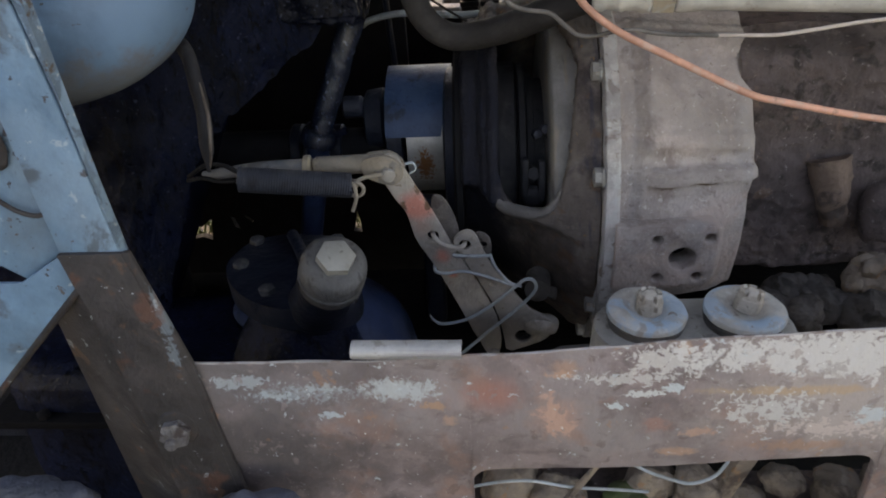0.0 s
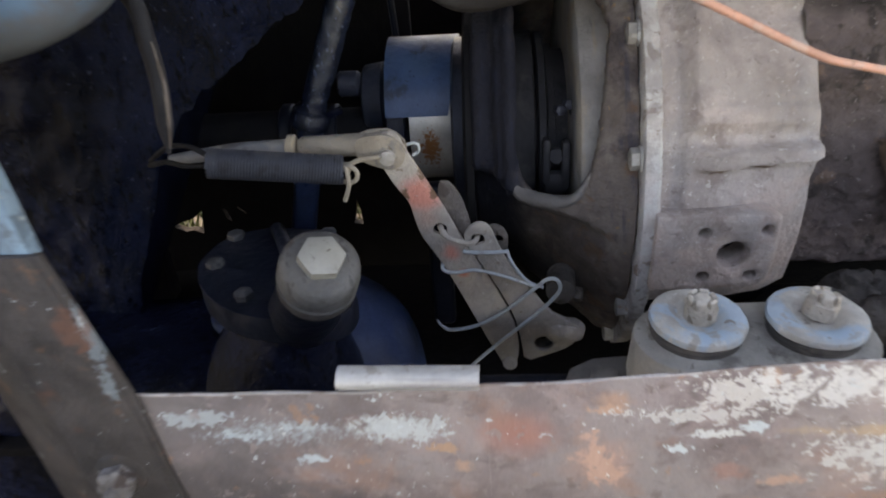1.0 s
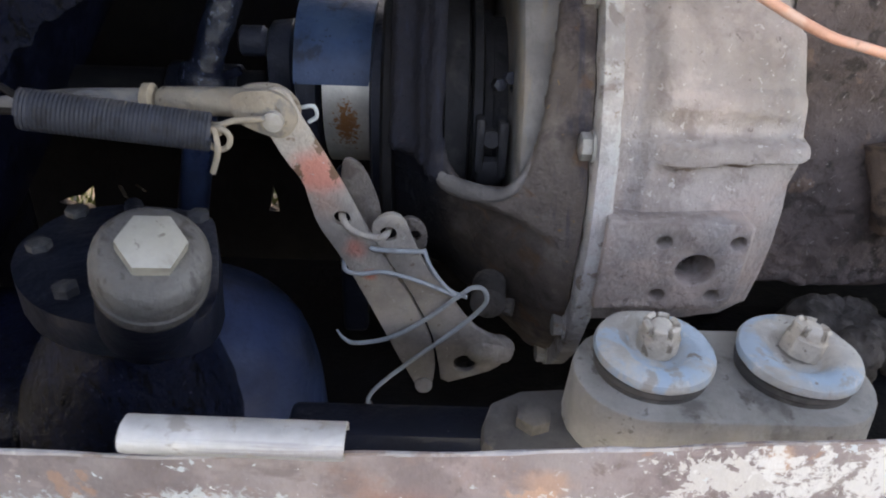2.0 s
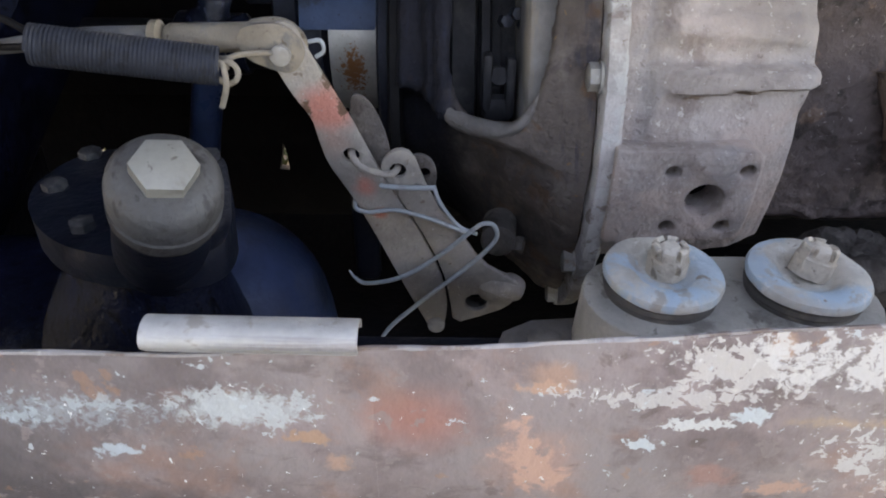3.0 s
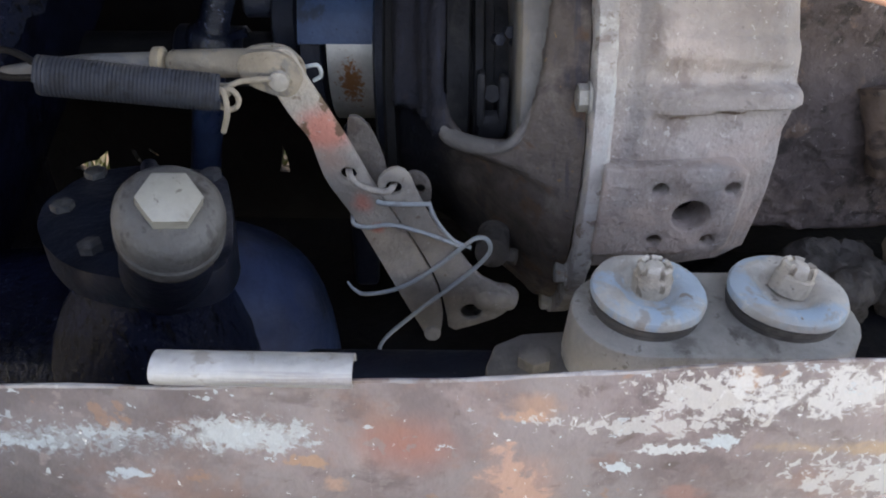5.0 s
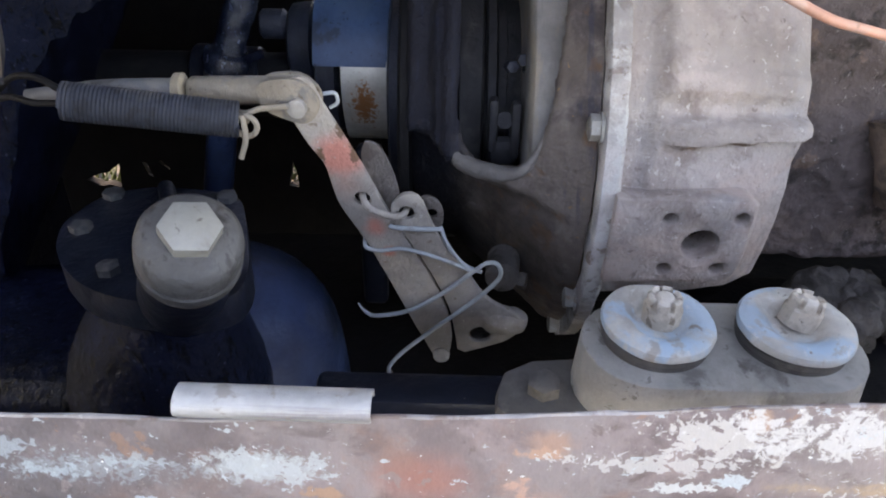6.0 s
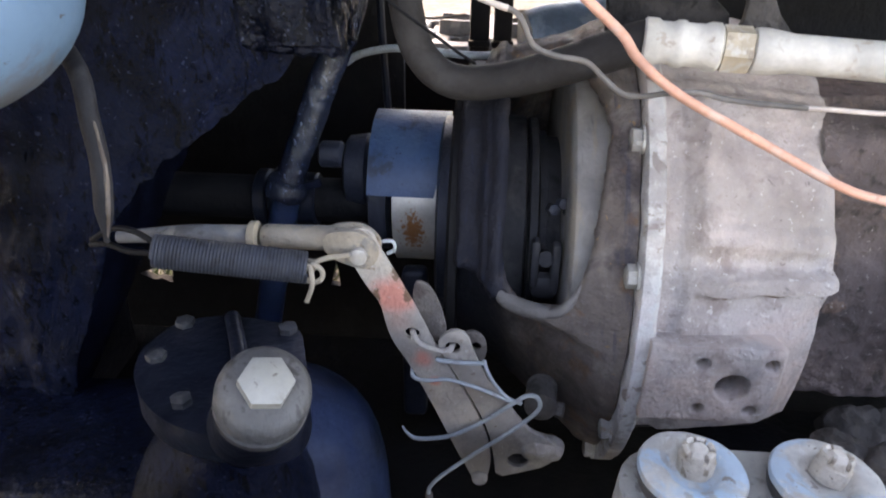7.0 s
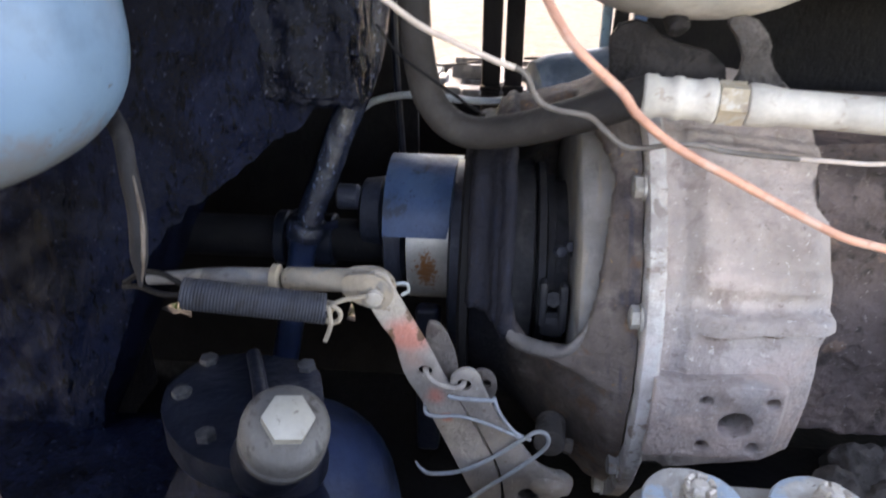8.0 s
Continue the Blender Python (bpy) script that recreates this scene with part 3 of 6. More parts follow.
def plate(outline, place, thickness, holes=(), bevel=0.0015):
    """A flat piece with holes. place: turns a point (u, v, depth) of it into the world."""
    bm = bmesh.new()
    for loop in (outline, *holes):
        vs = [bm.verts.new((u, v, 0)) for u, v in loop]
        for a, b in zip(vs, vs[1:] + vs[:1]):
            bm.edges.new((a, b))
    bmesh.ops.triangle_fill(bm, use_beauty=True, edges=bm.edges[:])
    for f in bm.faces:
        if f.normal.z > 0:
            f.normal_flip()
    got = bmesh.ops.extrude_face_region(bm, geom=bm.faces[:])
    bmesh.ops.translate(bm, vec=(0, 0, thickness), verts=[v for v in got["geom"] if isinstance(v, bmesh.types.BMVert)])
    bmesh.ops.recalc_face_normals(bm, faces=bm.faces)
    if bevel:
        rim = [e for e in bm.edges if len(e.link_faces) == 2 and e.calc_face_angle(0) > 1.2]
        bmesh.ops.bevel(bm, geom=rim, offset=bevel, segments=2, affect="EDGES", profile=0.5, clamp_overlap=True)
    for v in bm.verts:
        v.co = place(*v.co)
    return bm


def roughen(bm, amount, scale, seed=0.0):
    bm.normal_update()
    for v in bm.verts:
        q = v.co * scale + Vector((seed, seed * 0.7, 0))
        v.co += v.normal * amount * (noise.noise(q) + 0.5 * noise.noise(q * 2.3))
    return bm


def blob(centre, radii, power=2.0, amount=0.0, scale=8.0, segs=32, turn=None, seed=0.0):
    """A rounded lump: an ellipsoid, squarer with a higher power."""
    bm = bmesh.new()
    bmesh.ops.create_uvsphere(bm, u_segments=segs, v_segments=max(8, segs // 2), radius=1.0)
    e = 2.0 / power
    for v in bm.verts:
        c = v.co
        v.co = Vector([math.copysign(abs(k) ** e, k) for k in c])
        v.co = Vector((v.co.x * radii[0], v.co.y * radii[1], v.co.z * radii[2]))
        if turn is not None:
            v.co = turn @ v.co
        v.co += Vector(centre)
    return roughen(bm, amount, scale, seed) if amount else bm


def interp(x, xs, ys):
    return float(np.interp(x, xs, ys))


# ---- ground, hood and far side ----
def build_ground():
    bm = bmesh.new()
    bmesh.ops.create_grid(bm, x_segments=60, y_segments=60, size=1.0)
    for v in bm.verts:
        s = lambda k: math.copysign(abs(k) ** 3, k) * 400 + k * 4
        v.co = Vector((s(v.co.x), s(v.co.y), 0))
        v.co.z = 0.03 * noise.noise(v.co * 0.9)
    solo("ground", bm, M_GROUND, "dry trampled dirt ground with sparse grass", "ground", kind="structure")
    rng = random.Random(4)
    bm = bmesh.new()
    for k in range(3600):
        x, y = (rng.uniform(-3.0, 2.2), rng.uniform(2.6, 5.5)) if k < 2400 else (rng.uniform(-1.3, 0.3), rng.uniform(2.05, 2.6))
        h, w, a = rng.uniform(0.04, 0.14), rng.uniform(0.003, 0.007), rng.uniform(0, math.pi)
        dx, dy = math.cos(a) * w, math.sin(a) * w
        lean = Vector((rng.uniform(-0.5, 0.5), rng.uniform(-0.5, 0.5), 1)) * h
        base = Vector((x, y, 0.0))
        vs = [bm.verts.new(base + Vector(o)) for o in ((-dx, -dy, 0), (dx, dy, 0))]
        mid = base + lean * 0.6
        vs2 = [bm.verts.new(mid + Vector((-dx, -dy, 0)) * 0.7), bm.verts.new(mid + Vector((dx, dy, 0)) * 0.7)]
        tip = bm.verts.new(base + lean + Vector((lean.x, lean.y, 0)) * 0.4)
        bm.faces.new((vs[0], vs[1], vs2[1], vs2[0]))
        bm.faces.new((vs2[0], vs2[1], tip))
    solo("grass", bm, M_GRASS, "short sunlit green and straw grass on the ground", "grass", kind="stuff")


def build_hood():
    # out-of-view roof, added so that the sun does not reach the bay
    solo("ceiling", box((0.0, 1.535, 1.66), (3.4, 1.83, 0.012), 0.004), M_BLUE, "unseen blue sheet metal hood added to shade the bay", "hood", kind="structure")
    solo("wall_right", box((0.9425, 1.86, 1.15), (1.215, 0.02, 0.98), 0.004), M_BLACK, "black grimy bulkhead beside the gearbox", "panel", kind="structure")
    # added wall that stops the low sun from behind
    solo("wall_far", box((-0.862, 1.86, 1.06), (1.50, 0.02, 1.18), 0.004), M_BLACK, "black far wall added to keep the sun out of the bay", "panel", kind="structure")
    # unseen panel beside the camera, added to cut sky light from the left
    solo("wall_left", box((-0.70, 0.03, 0.80), (0.02, 1.16, 1.60), 0.004), M_BLUE, "unseen blue panel added to shade the left of the bay", "panel", kind="structure")
    # two boxes added to keep sun patches off the floor
    solo("wall_low", join(box((0.85, 1.73, 0.52), (1.5, 0.02, 0.44), 0.004), box((0.02, 1.733, 0.63), (0.20, 0.02, 0.22), 0.004)), M_VOID, "black plate added to block stray sun behind the gearbox", "panel", kind="structure")
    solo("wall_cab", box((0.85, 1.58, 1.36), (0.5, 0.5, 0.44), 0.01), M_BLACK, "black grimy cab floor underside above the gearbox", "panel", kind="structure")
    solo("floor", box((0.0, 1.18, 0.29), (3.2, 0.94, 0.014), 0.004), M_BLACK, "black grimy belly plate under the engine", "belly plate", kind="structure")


def build_far_track():
    track = thing("crawler_track", (0.1, 2.15, 0.0), "worn steel crawler track with open links on the far side", "track")
    rng = random.Random(7)
    proto = None
    for k in range(14):
        x = -1.0 + 0.165 * k
        hx, hy = 0.074, 0.17
        outline = chaikin([(-hx, -hy), (-hx * 0.3, -hy), (-hx * 0.3, -hy * 1.1), (hx * 0.3, -hy * 1.1), (hx * 0.3, -hy), (hx, -hy), (hx, hy), (-hx, hy)], 1)
        holes = [[(u * 1.0 + ox, v + oy) for u, v in ((-0.026, -0.030), (0.026, -0.030), (0.026, 0.030), (-0.026, 0.030))] for ox, oy in ((0, -0.105), (0, 0.0), (0, 0.105))]
        z = 0.825 + 0.006 * math.sin(k * 1.3)
        link = join(plate(outline, lambda u, v, d: Vector((u, v, d)), 0.022, holes, 0.004),
                    box((hx, 0, 0.022), (0.022, 0.33, 0.035), 0.006), box((-hx, -0.09, 0.016), (0.026, 0.07, 0.034), 0.008), box((-hx, 0.09, 0.016), (0.026, 0.07, 0.034), 0.008),
                    box((0, -0.05, 0.036), (0.11, 0.016, 0.04), 0.005), box((0, 0.05, 0.036), (0.11, 0.016, 0.04), 0.005)) if proto is None else None
        if proto is None:
            proto = link_ob = part("track_link", link, M_TRACK, track)
        else:
            link_ob = new("track_link", proto.data)
            link_ob.parent = track
            link_ob.matrix_parent_inverse = Matrix.Translation(-track.location)
        link_ob.matrix_basis = pose(x, 2.2, z, rng.uniform(-2, 2), rng.uniform(-3, 3), 0)
    # side of the undercarriage, with small gaps to the light
    gaps = [[(-0.336, 0.215), (-0.310, 0.212), (-0.312, 0.255), (-0.320, 0.290), (-0.325, 0.258)],
            [(-0.014, 0.234), (-0.004, 0.262), (-0.002, 0.273), (0.017, 0.270), (0.027, 0.257), (0.010, 0.246)],
            [(-0.866, 0.220), (-0.826, 0.238), (-0.800, 0.244), (-0.767, 0.270), (-0.772, 0.236), (-0.778, 0.196), (-0.806, 0.208), (-0.828, 0.203)], [(-0.708, 0.275), (-0.696, 0.272), (-0.684, 0.232), (-0.698, 0.240)], [(-0.664, 0.276), (-0.658, 0.279), (-0.638, 0.259), (-0.642, 0.255)]]
    bm = plate([(-2.2, 0.0), (1.9, 0.0), (1.9, 0.838), (-2.2, 0.838)], lambda u, v, d: Vector((u, 2.0 + d, v)), 0.025, gaps, 0.0)
    part("side_frame", bm, M_VOID, track, "black track frame plate with small gaps, shade put into its colour")
    bm = box((0, 2.2, 0.80), (3.2, 0.10, 0.03), 0.006)
    part("guide_rail", bm, M_TRACK, track)
    # straps
    for x in (0.043, 0.088):
        bm = box((x, 1.80, 1.235), (0.038, 0.012, 0.84), 0.004, cuts=2)
        roughen(bm, 0.003, 9.0, x * 50)
        strap = thing("hanging_strap", (x, 1.8, 0.82), "black webbing strap hanging behind the hose", "strap", "straps behind the hose")
        part("webbing", bm, M_BLACK, strap)
        part("buckle", box((x, 1.797, 0.905), (0.043, 0.020, 0.012), 0.003), M_BLACK, strap)
    rng = random.Random(12)
    for k in range(16):
        x, y = rng.uniform(-0.7, 0.7), rng.uniform(3.0, 6.0)
        s = rng.uniform(0.05, 0.16)
        solo("stone", blob((x, y, s * 0.4), (s, s * 0.8, s * 0.6), 2.4, 0.03, 6.0, 16, seed=k * 3.1), M_STONE, "pale sunlit stone on the ground", "stone", "stones beyond the track")


def ease(v, lo, hi):
    t = min(1.0, max(0.0, (v - lo) / (hi - lo)))
    return t * t * (3 - 2 * t)


# ---- the side rail ----
RX = [-1.4, -0.20, -0.126, 0.0, 0.127, 0.20, 0.305, 0.421, 1.6]
RZ = [0.815, 0.821, 0.820, 0.823, 0.829, 0.835, 0.846, 0.851, 0.862]


def rail_top(x):
    return interp(x, RX, RZ) + 0.0018 * noise.noise(Vector((x * 14, 0, 0)))


def rail_front(x, f):
    """y of the front face; f: 0 at the bottom, 1 at the top."""
    f = min(1.0, max(0.0, f))
    return 0.655 - 0.005 * f - 0.008 * math.sin(math.pi * f ** 0.9) + 0.003 * noise.noise(Vector((x * 5, f * 2.2, 3.0)))


def slot_z(x):
    """The lower edge: the top of the long slot, or the foot of the plate."""
    a, b = 0.060, 0.452
    lip = interp(x, [a, 0.25, b], [0.677, 0.686, 0.703])
    if x <= a or x >= b:
        return 0.46
    d = min(x - a, b - x)
    return lip - (0.022 * (1 - math.sqrt(max(0.0, 1 - (1 - d / 0.022) ** 2))) if d < 0.022 else 0.0) + 0.0015 * noise.noise(Vector((x * 30, 5, 0)))


def build_rail():
    xs = sorted(set([round(v, 4) for v in np.arange(-0.216, 1.6, 0.012)] + [0.0601, 0.0605, 0.062, 0.065, 0.069, 0.074, 0.4519, 0.4515, 0.45, 0.447, 0.443, 0.438]))
    bm = bmesh.new()
    rows = 22
    front, back = [], []
    for x in xs:
        z0, z1 = slot_z(x), rail_top(x)
        cf, cb = [], []
        for r in range(rows + 1):
            z = z0 + (z1 - z0) * r / rows
            f = (z - 0.66) / (z1 - 0.66)
            y = rail_front(x, f)
            cf.append(bm.verts.new((x, y, z)))
            cb.append(bm.verts.new((x, y + 0.0025 + 0.005 * min(1.0, (z1 - z) / 0.02), z)))
        front.append(cf)
        back.append(cb)
    for i in range(len(xs) - 1):
        for r in range(rows):
            bm.faces.new((front[i][r], front[i + 1][r], front[i + 1][r + 1], front[i][r + 1]))
            bm.faces.new((back[i][r], back[i][r + 1], back[i + 1][r + 1], back[i + 1][r]))
        bm.faces.new((front[i][rows], front[i + 1][rows], back[i + 1][rows], back[i][rows]))
        bm.faces.new((front[i][0], back[i][0], back[i + 1][0], front[i + 1][0]))
    rail = thing("frame_rail", (0.1, 0.66, 0.46), "brown frame rail with chipped white paint and orange rust", "frame rail")
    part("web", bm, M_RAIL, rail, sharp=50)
    lip = [(x, rail_front(x, 1.0) + 0.0012, rail_top(x) + 0.0002) for x in np.arange(-0.214, 0.9, 0.012)]
    part("worn_lip", sweep(lip, 0.0013, 6, 0, wobble=0.7), M_LIP, rail, "bright worn upper edge")
    part("lower_flange", box((0.69, 0.72, 0.455), (1.8, 0.13, 0.012), 0.003), M_RAIL, rail)


def build_clip():
    """A split aluminium tube pushed over the rail's edge."""
    x0, x1 = -0.047, 0.055
    bm = bmesh.new()
    prof = []
    for k in range(15):
        a = radians(-38 + 233 * k / 14)
        prof.append((0.0105 * math.cos(a) * -1, 0.0105 * math.sin(a)))
    rings = []
    n = 14
    for i in range(n + 1):
        x = x0 + (x1 - x0) * i / n
        zc = 0.8325 - 0.012 * (x - x0)
        yc = 0.6545
        for_r = [bm.verts.new((x, yc + a * 0.95, zc + b * 0.72 + 0.0005)) for a, b in prof]
        for_i = [bm.verts.new((x, yc + a * 0.82, zc + b * 0.57 + 0.0005)) for a, b in prof]
        rings.append(for_r + for_i[::-1])
    m = len(rings[0])
    for a, b in zip(rings, rings[1:]):
        for k in range(m):
            bm.faces.new((a[k], a[(k + 1) % m], b[(k + 1) % m], b[k]))
    bm.faces.new(rings[0])
    bm.faces.new(rings[-1])
    clip = thing("edge_clip", (0.004, 0.654, 0.82), "pale split aluminium tube clipped over the rail edge", "clip")
    part("tube", bm, M_ALU, clip)
    part("cut_lip", sweep([(x0 + 0.001 + (x1 - x0 - 0.002) * k / 6, 0.6480, 0.8278 - 0.012 * (x1 - x0) * k / 6) for k in range(7)], 0.0011, 6, 2, wobble=0.3), M_ALU, clip, "thin cut edge of the tube")


# ---- strut and blue sheet metal ----
def build_strut():
    strut = thing("support_strut", (-0.25, 0.65, 0.46), "upright strut, light blue above and brown below", "strut")
    up = plate(chaikin([(-0.300, 1.55), (-0.262, 1.55), (-0.257, 1.2), (-0.2425, 1.08), (-0.231, 0.944), (-0.233, 0.938), (-0.284, 0.942), (-0.288, 1.0), (-0.298, 1.2)], 0),
               lambda u, v, d: Vector((u, 0.644 + d, v)), 0.006, bevel=0.002)
    part("upper_channel", up, M_BLUE, strut, "light blue painted channel with chipped edge")
    side = plate([(-0.2605, 1.55), (-0.2585, 1.55), (-0.2535, 1.2), (-0.239, 1.08), (-0.2285, 0.944), (-0.2305, 0.944)], lambda u, v, d: Vector((u - 0.0015, 0.6455 + d, v)), 0.012, bevel=0.0008)
    part("upper_flange", side, M_EDGE, strut, "thin chipped flange edge")
    low = plate([(-0.284, 0.950), (-0.2275, 0.950), (-0.202, 0.829), (-0.185, 0.661), (-0.165, 0.46), (-0.225, 0.46), (-0.250, 0.66), (-0.262, 0.80), (-0.272, 0.88)],
                lambda u, v, d: Vector((u, 0.6385 + d, v)), 0.0055, bevel=0.001)
    part("lower_plate", low, M_STRUT, strut, "brown lower plate with paint specks")
    wing = plate([(-0.290, 0.945), (-0.2635, 0.86), (-0.2335, 0.66), (-0.2065, 0.46), (-0.34, 0.46), (-0.34, 0.86)],
                 lambda u, v, d: Vector((u, 0.642 + d + max(0.0, -0.2335 - (v - 0.66) * 0.15 - u) * 0.5, v)), 0.005, bevel=0.001)
    part("turned_flange", wing, M_STRUT, strut, "turned back dark flange")
    back = plate([(-0.2275, 0.950), (-0.2215, 0.950), (-0.195, 0.829), (-0.178, 0.661), (-0.158, 0.46), (-0.18, 0.46), (-0.21, 0.80)],
                 lambda u, v, d: Vector((u, 0.6397 + d, v)), 0.006, bevel=0.001)
    part("backing_plate", back, M_STRUT, strut)
    bolt = roughen(hexhead((-0.228, 0.6385, 0.749), (0.1, -1, 0.1), 0.026, 0.014, chamfer=0.12, turn=12), 0.0006, 120)
    b = part("bolt", bolt, M_STRUTBOLT, strut, "dirty hexagon bolt")
    part("washer", roughen(lathe([(0, 0.020), (0.003, 0.021), (0.005, 0.019), (0.005, 0.008)], (-0.227, 0.6405, 0.751), (0.1, -1, 0.1), 28), 0.0008, 90), M_STRUT, b)
    part("thread_end", lathe([(0, 0.006), (0.010, 0.006), (0.012, 0.004)], (-0.230, 0.629, 0.744), (0.1, -1, 0.1), 14), M_STRUTBOLT, b)

    panel = thing("fender", (-0.42, 0.66, 0.9), "dented light blue sheet metal fender with a seam", "fender")
    bm = plate(chaikin([(-0.9, 1.6), (-0.296, 1.6), (-0.284, 1.05), (-0.279, 0.955), (-0.300, 0.935), (-0.333, 0.914), (-0.350, 0.93), (-0.9, 0.95)], 0),
               lambda u, v, d: Vector((u, 0.662 + d + 0.01 * math.sin(u * 20), v)), 0.004, bevel=0.001)
    part("sheet", bm, M_BLUE, panel)
    part("seam", sweep([(-0.36, 0.654, 1.04), (-0.325, 0.653, 0.995), (-0.30, 0.653, 0.981), (-0.279, 0.654, 0.988)], 0.0022, 6, 6), M_STRUT, panel, "dark rounded seam")
    part("rust_pocket", blob((-0.322, 0.66, 1.038), (0.016, 0.005, 0.018), 2.2, 0.003, 60.0, 20), M_STRUT, panel, "brown rusty dent")
    brace = plate([(-0.280, 0.948), (-0.276, 0.915), (-0.398, 0.794), (-0.60, 0.59), (-0.66, 0.63), (-0.36, 0.915), (-0.335, 0.915)],
                  lambda u, v, d: Vector((u, 0.650 + d, v)), 0.005, bevel=0.0015)
    db = thing("diagonal_brace", (-0.4, 0.65, 0.52), "light blue diagonal sheet metal brace beside the strut", "brace")
    part("sheet", brace, M_BLUE, db)
    part("folded_edge", sweep([(-0.276, 0.651, 0.915), (-0.34, 0.651, 0.852), (-0.398, 0.651, 0.794), (-0.60, 0.651, 0.59)], 0.0035, 8, 4), M_STRUT, db, "dark folded edge")


def build_tank():
    tank = thing("blue_canister", (-0.37, 0.88, 1.0), "rounded light blue canister with worn paint and rust", "canister")
    turn = pose(0, 0, 0, 0, -4.5, 0)
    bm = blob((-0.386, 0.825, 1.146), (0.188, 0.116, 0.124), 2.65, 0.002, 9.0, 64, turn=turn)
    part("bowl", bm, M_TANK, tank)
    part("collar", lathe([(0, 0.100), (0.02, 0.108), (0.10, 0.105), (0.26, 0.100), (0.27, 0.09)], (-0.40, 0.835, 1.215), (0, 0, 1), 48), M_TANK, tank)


# ---- engine block ----
def build_engine():
    eng = thing("engine_block", (-0.6, 1.4, 0.5), "oily black engine block caked with tar", "engine")
    bm = bmesh.new()
    nx, nz = 190, 100
    rows = []
    for i in range(nx + 1):
        x = -1.4 + (1.4 - 0.112) * (i / nx) ** 0.7
        zlow = interp(x, [-1.4, -0.46, -0.405, -0.365, -0.35, -0.313, -0.255, -0.2, -0.15, -0.112], [0.50, 0.52, 0.70, 0.79, 0.84, 0.883, 0.925, 0.965, 1.0, 1.05])
        col = []
        for j in range(nz + 1):
            z = zlow + (1.46 - zlow) * j / nz
            y = interp(x, [-1.4, -0.45, -0.36, -0.30, -0.2, -0.112], [1.05, 1.05, 1.08, 1.14, 1.25, 1.30])
            q = Vector((x, y, z))
            y += 0.012 * noise.noise(q * 12) + 0.009 * noise.noise(Vector((x * 40, 0, z * 22))) + 0.004 * noise.noise(q * 80)
            z += (0.016 * noise.noise(Vector((x * 38, 7, 0))) + 0.008 * noise.noise(Vector((x * 90, 3, 0)))) * (1 - j / 8) if j < 8 else 0
            col.append((x, y, z))
        rows.append(col)
    fv = [[bm.verts.new(p) for p in c] for c in rows]
    bv = [[bm.verts.new((p[0], 1.80, p[2] + rise)) for p, rise in ((c[0], 0.34), (c[-1], 0.0))] for c in rows]
    for i in range(nx):
        for j in range(nz):
            bm.faces.new((fv[i][j], fv[i + 1][j], fv[i + 1][j + 1], fv[i][j + 1]))
        bm.faces.new((fv[i][0], bv[i][0], bv[i + 1][0], fv[i + 1][0]))
        bm.faces.new((fv[i][nz], fv[i + 1][nz], bv[i + 1][1], bv[i][1]))
    bm.faces.new([fv[nx][j] for j in range(nz + 1)] + [bv[nx][1], bv[nx][0]])
    part("crankcase", bm, M_TAR, eng)
    cover = box((-0.185, 1.27, 1.20), (0.155, 0.10, 0.40), 0.012, cuts=22)
    part("side_cover", roughen(roughen(cover, 0.009, 30, 2.0), 0.005, 80, 5.0), M_GLOSS, eng, "tar-caked glossy side cover")
    drip = box((-0.115, 1.29, 1.16), (0.022, 0.06, 0.26), 0.008, cuts=14)
    part("rib", roughen(drip, 0.006, 40, 9.0), M_GLOSS, eng)
    low = box((-1.10, 1.34, 0.40), (0.90, 0.52, 0.80), 0.05, cuts=10, segs=4)
    part("lower_crankcase", roughen(low, 0.006, 7, 1.0), M_TARLOW, eng)

    pan = thing("oil_pan", (-0.2, 1.1, 0.1), "dark navy rounded oil pan under the engine", "oil pan")
    part("shell", blob((-0.218, 1.06, 0.42), (0.178, 0.135, 0.215), 2.7, 0.003, 6.0, 48), M_PAN, pan)
    part("seam_line", sweep([(-0.16, 0.945, 0.56), (-0.155, 0.935, 0.50), (-0.15, 0.93, 0.44)], 0.002, 6, 5), M_NAVY, pan)


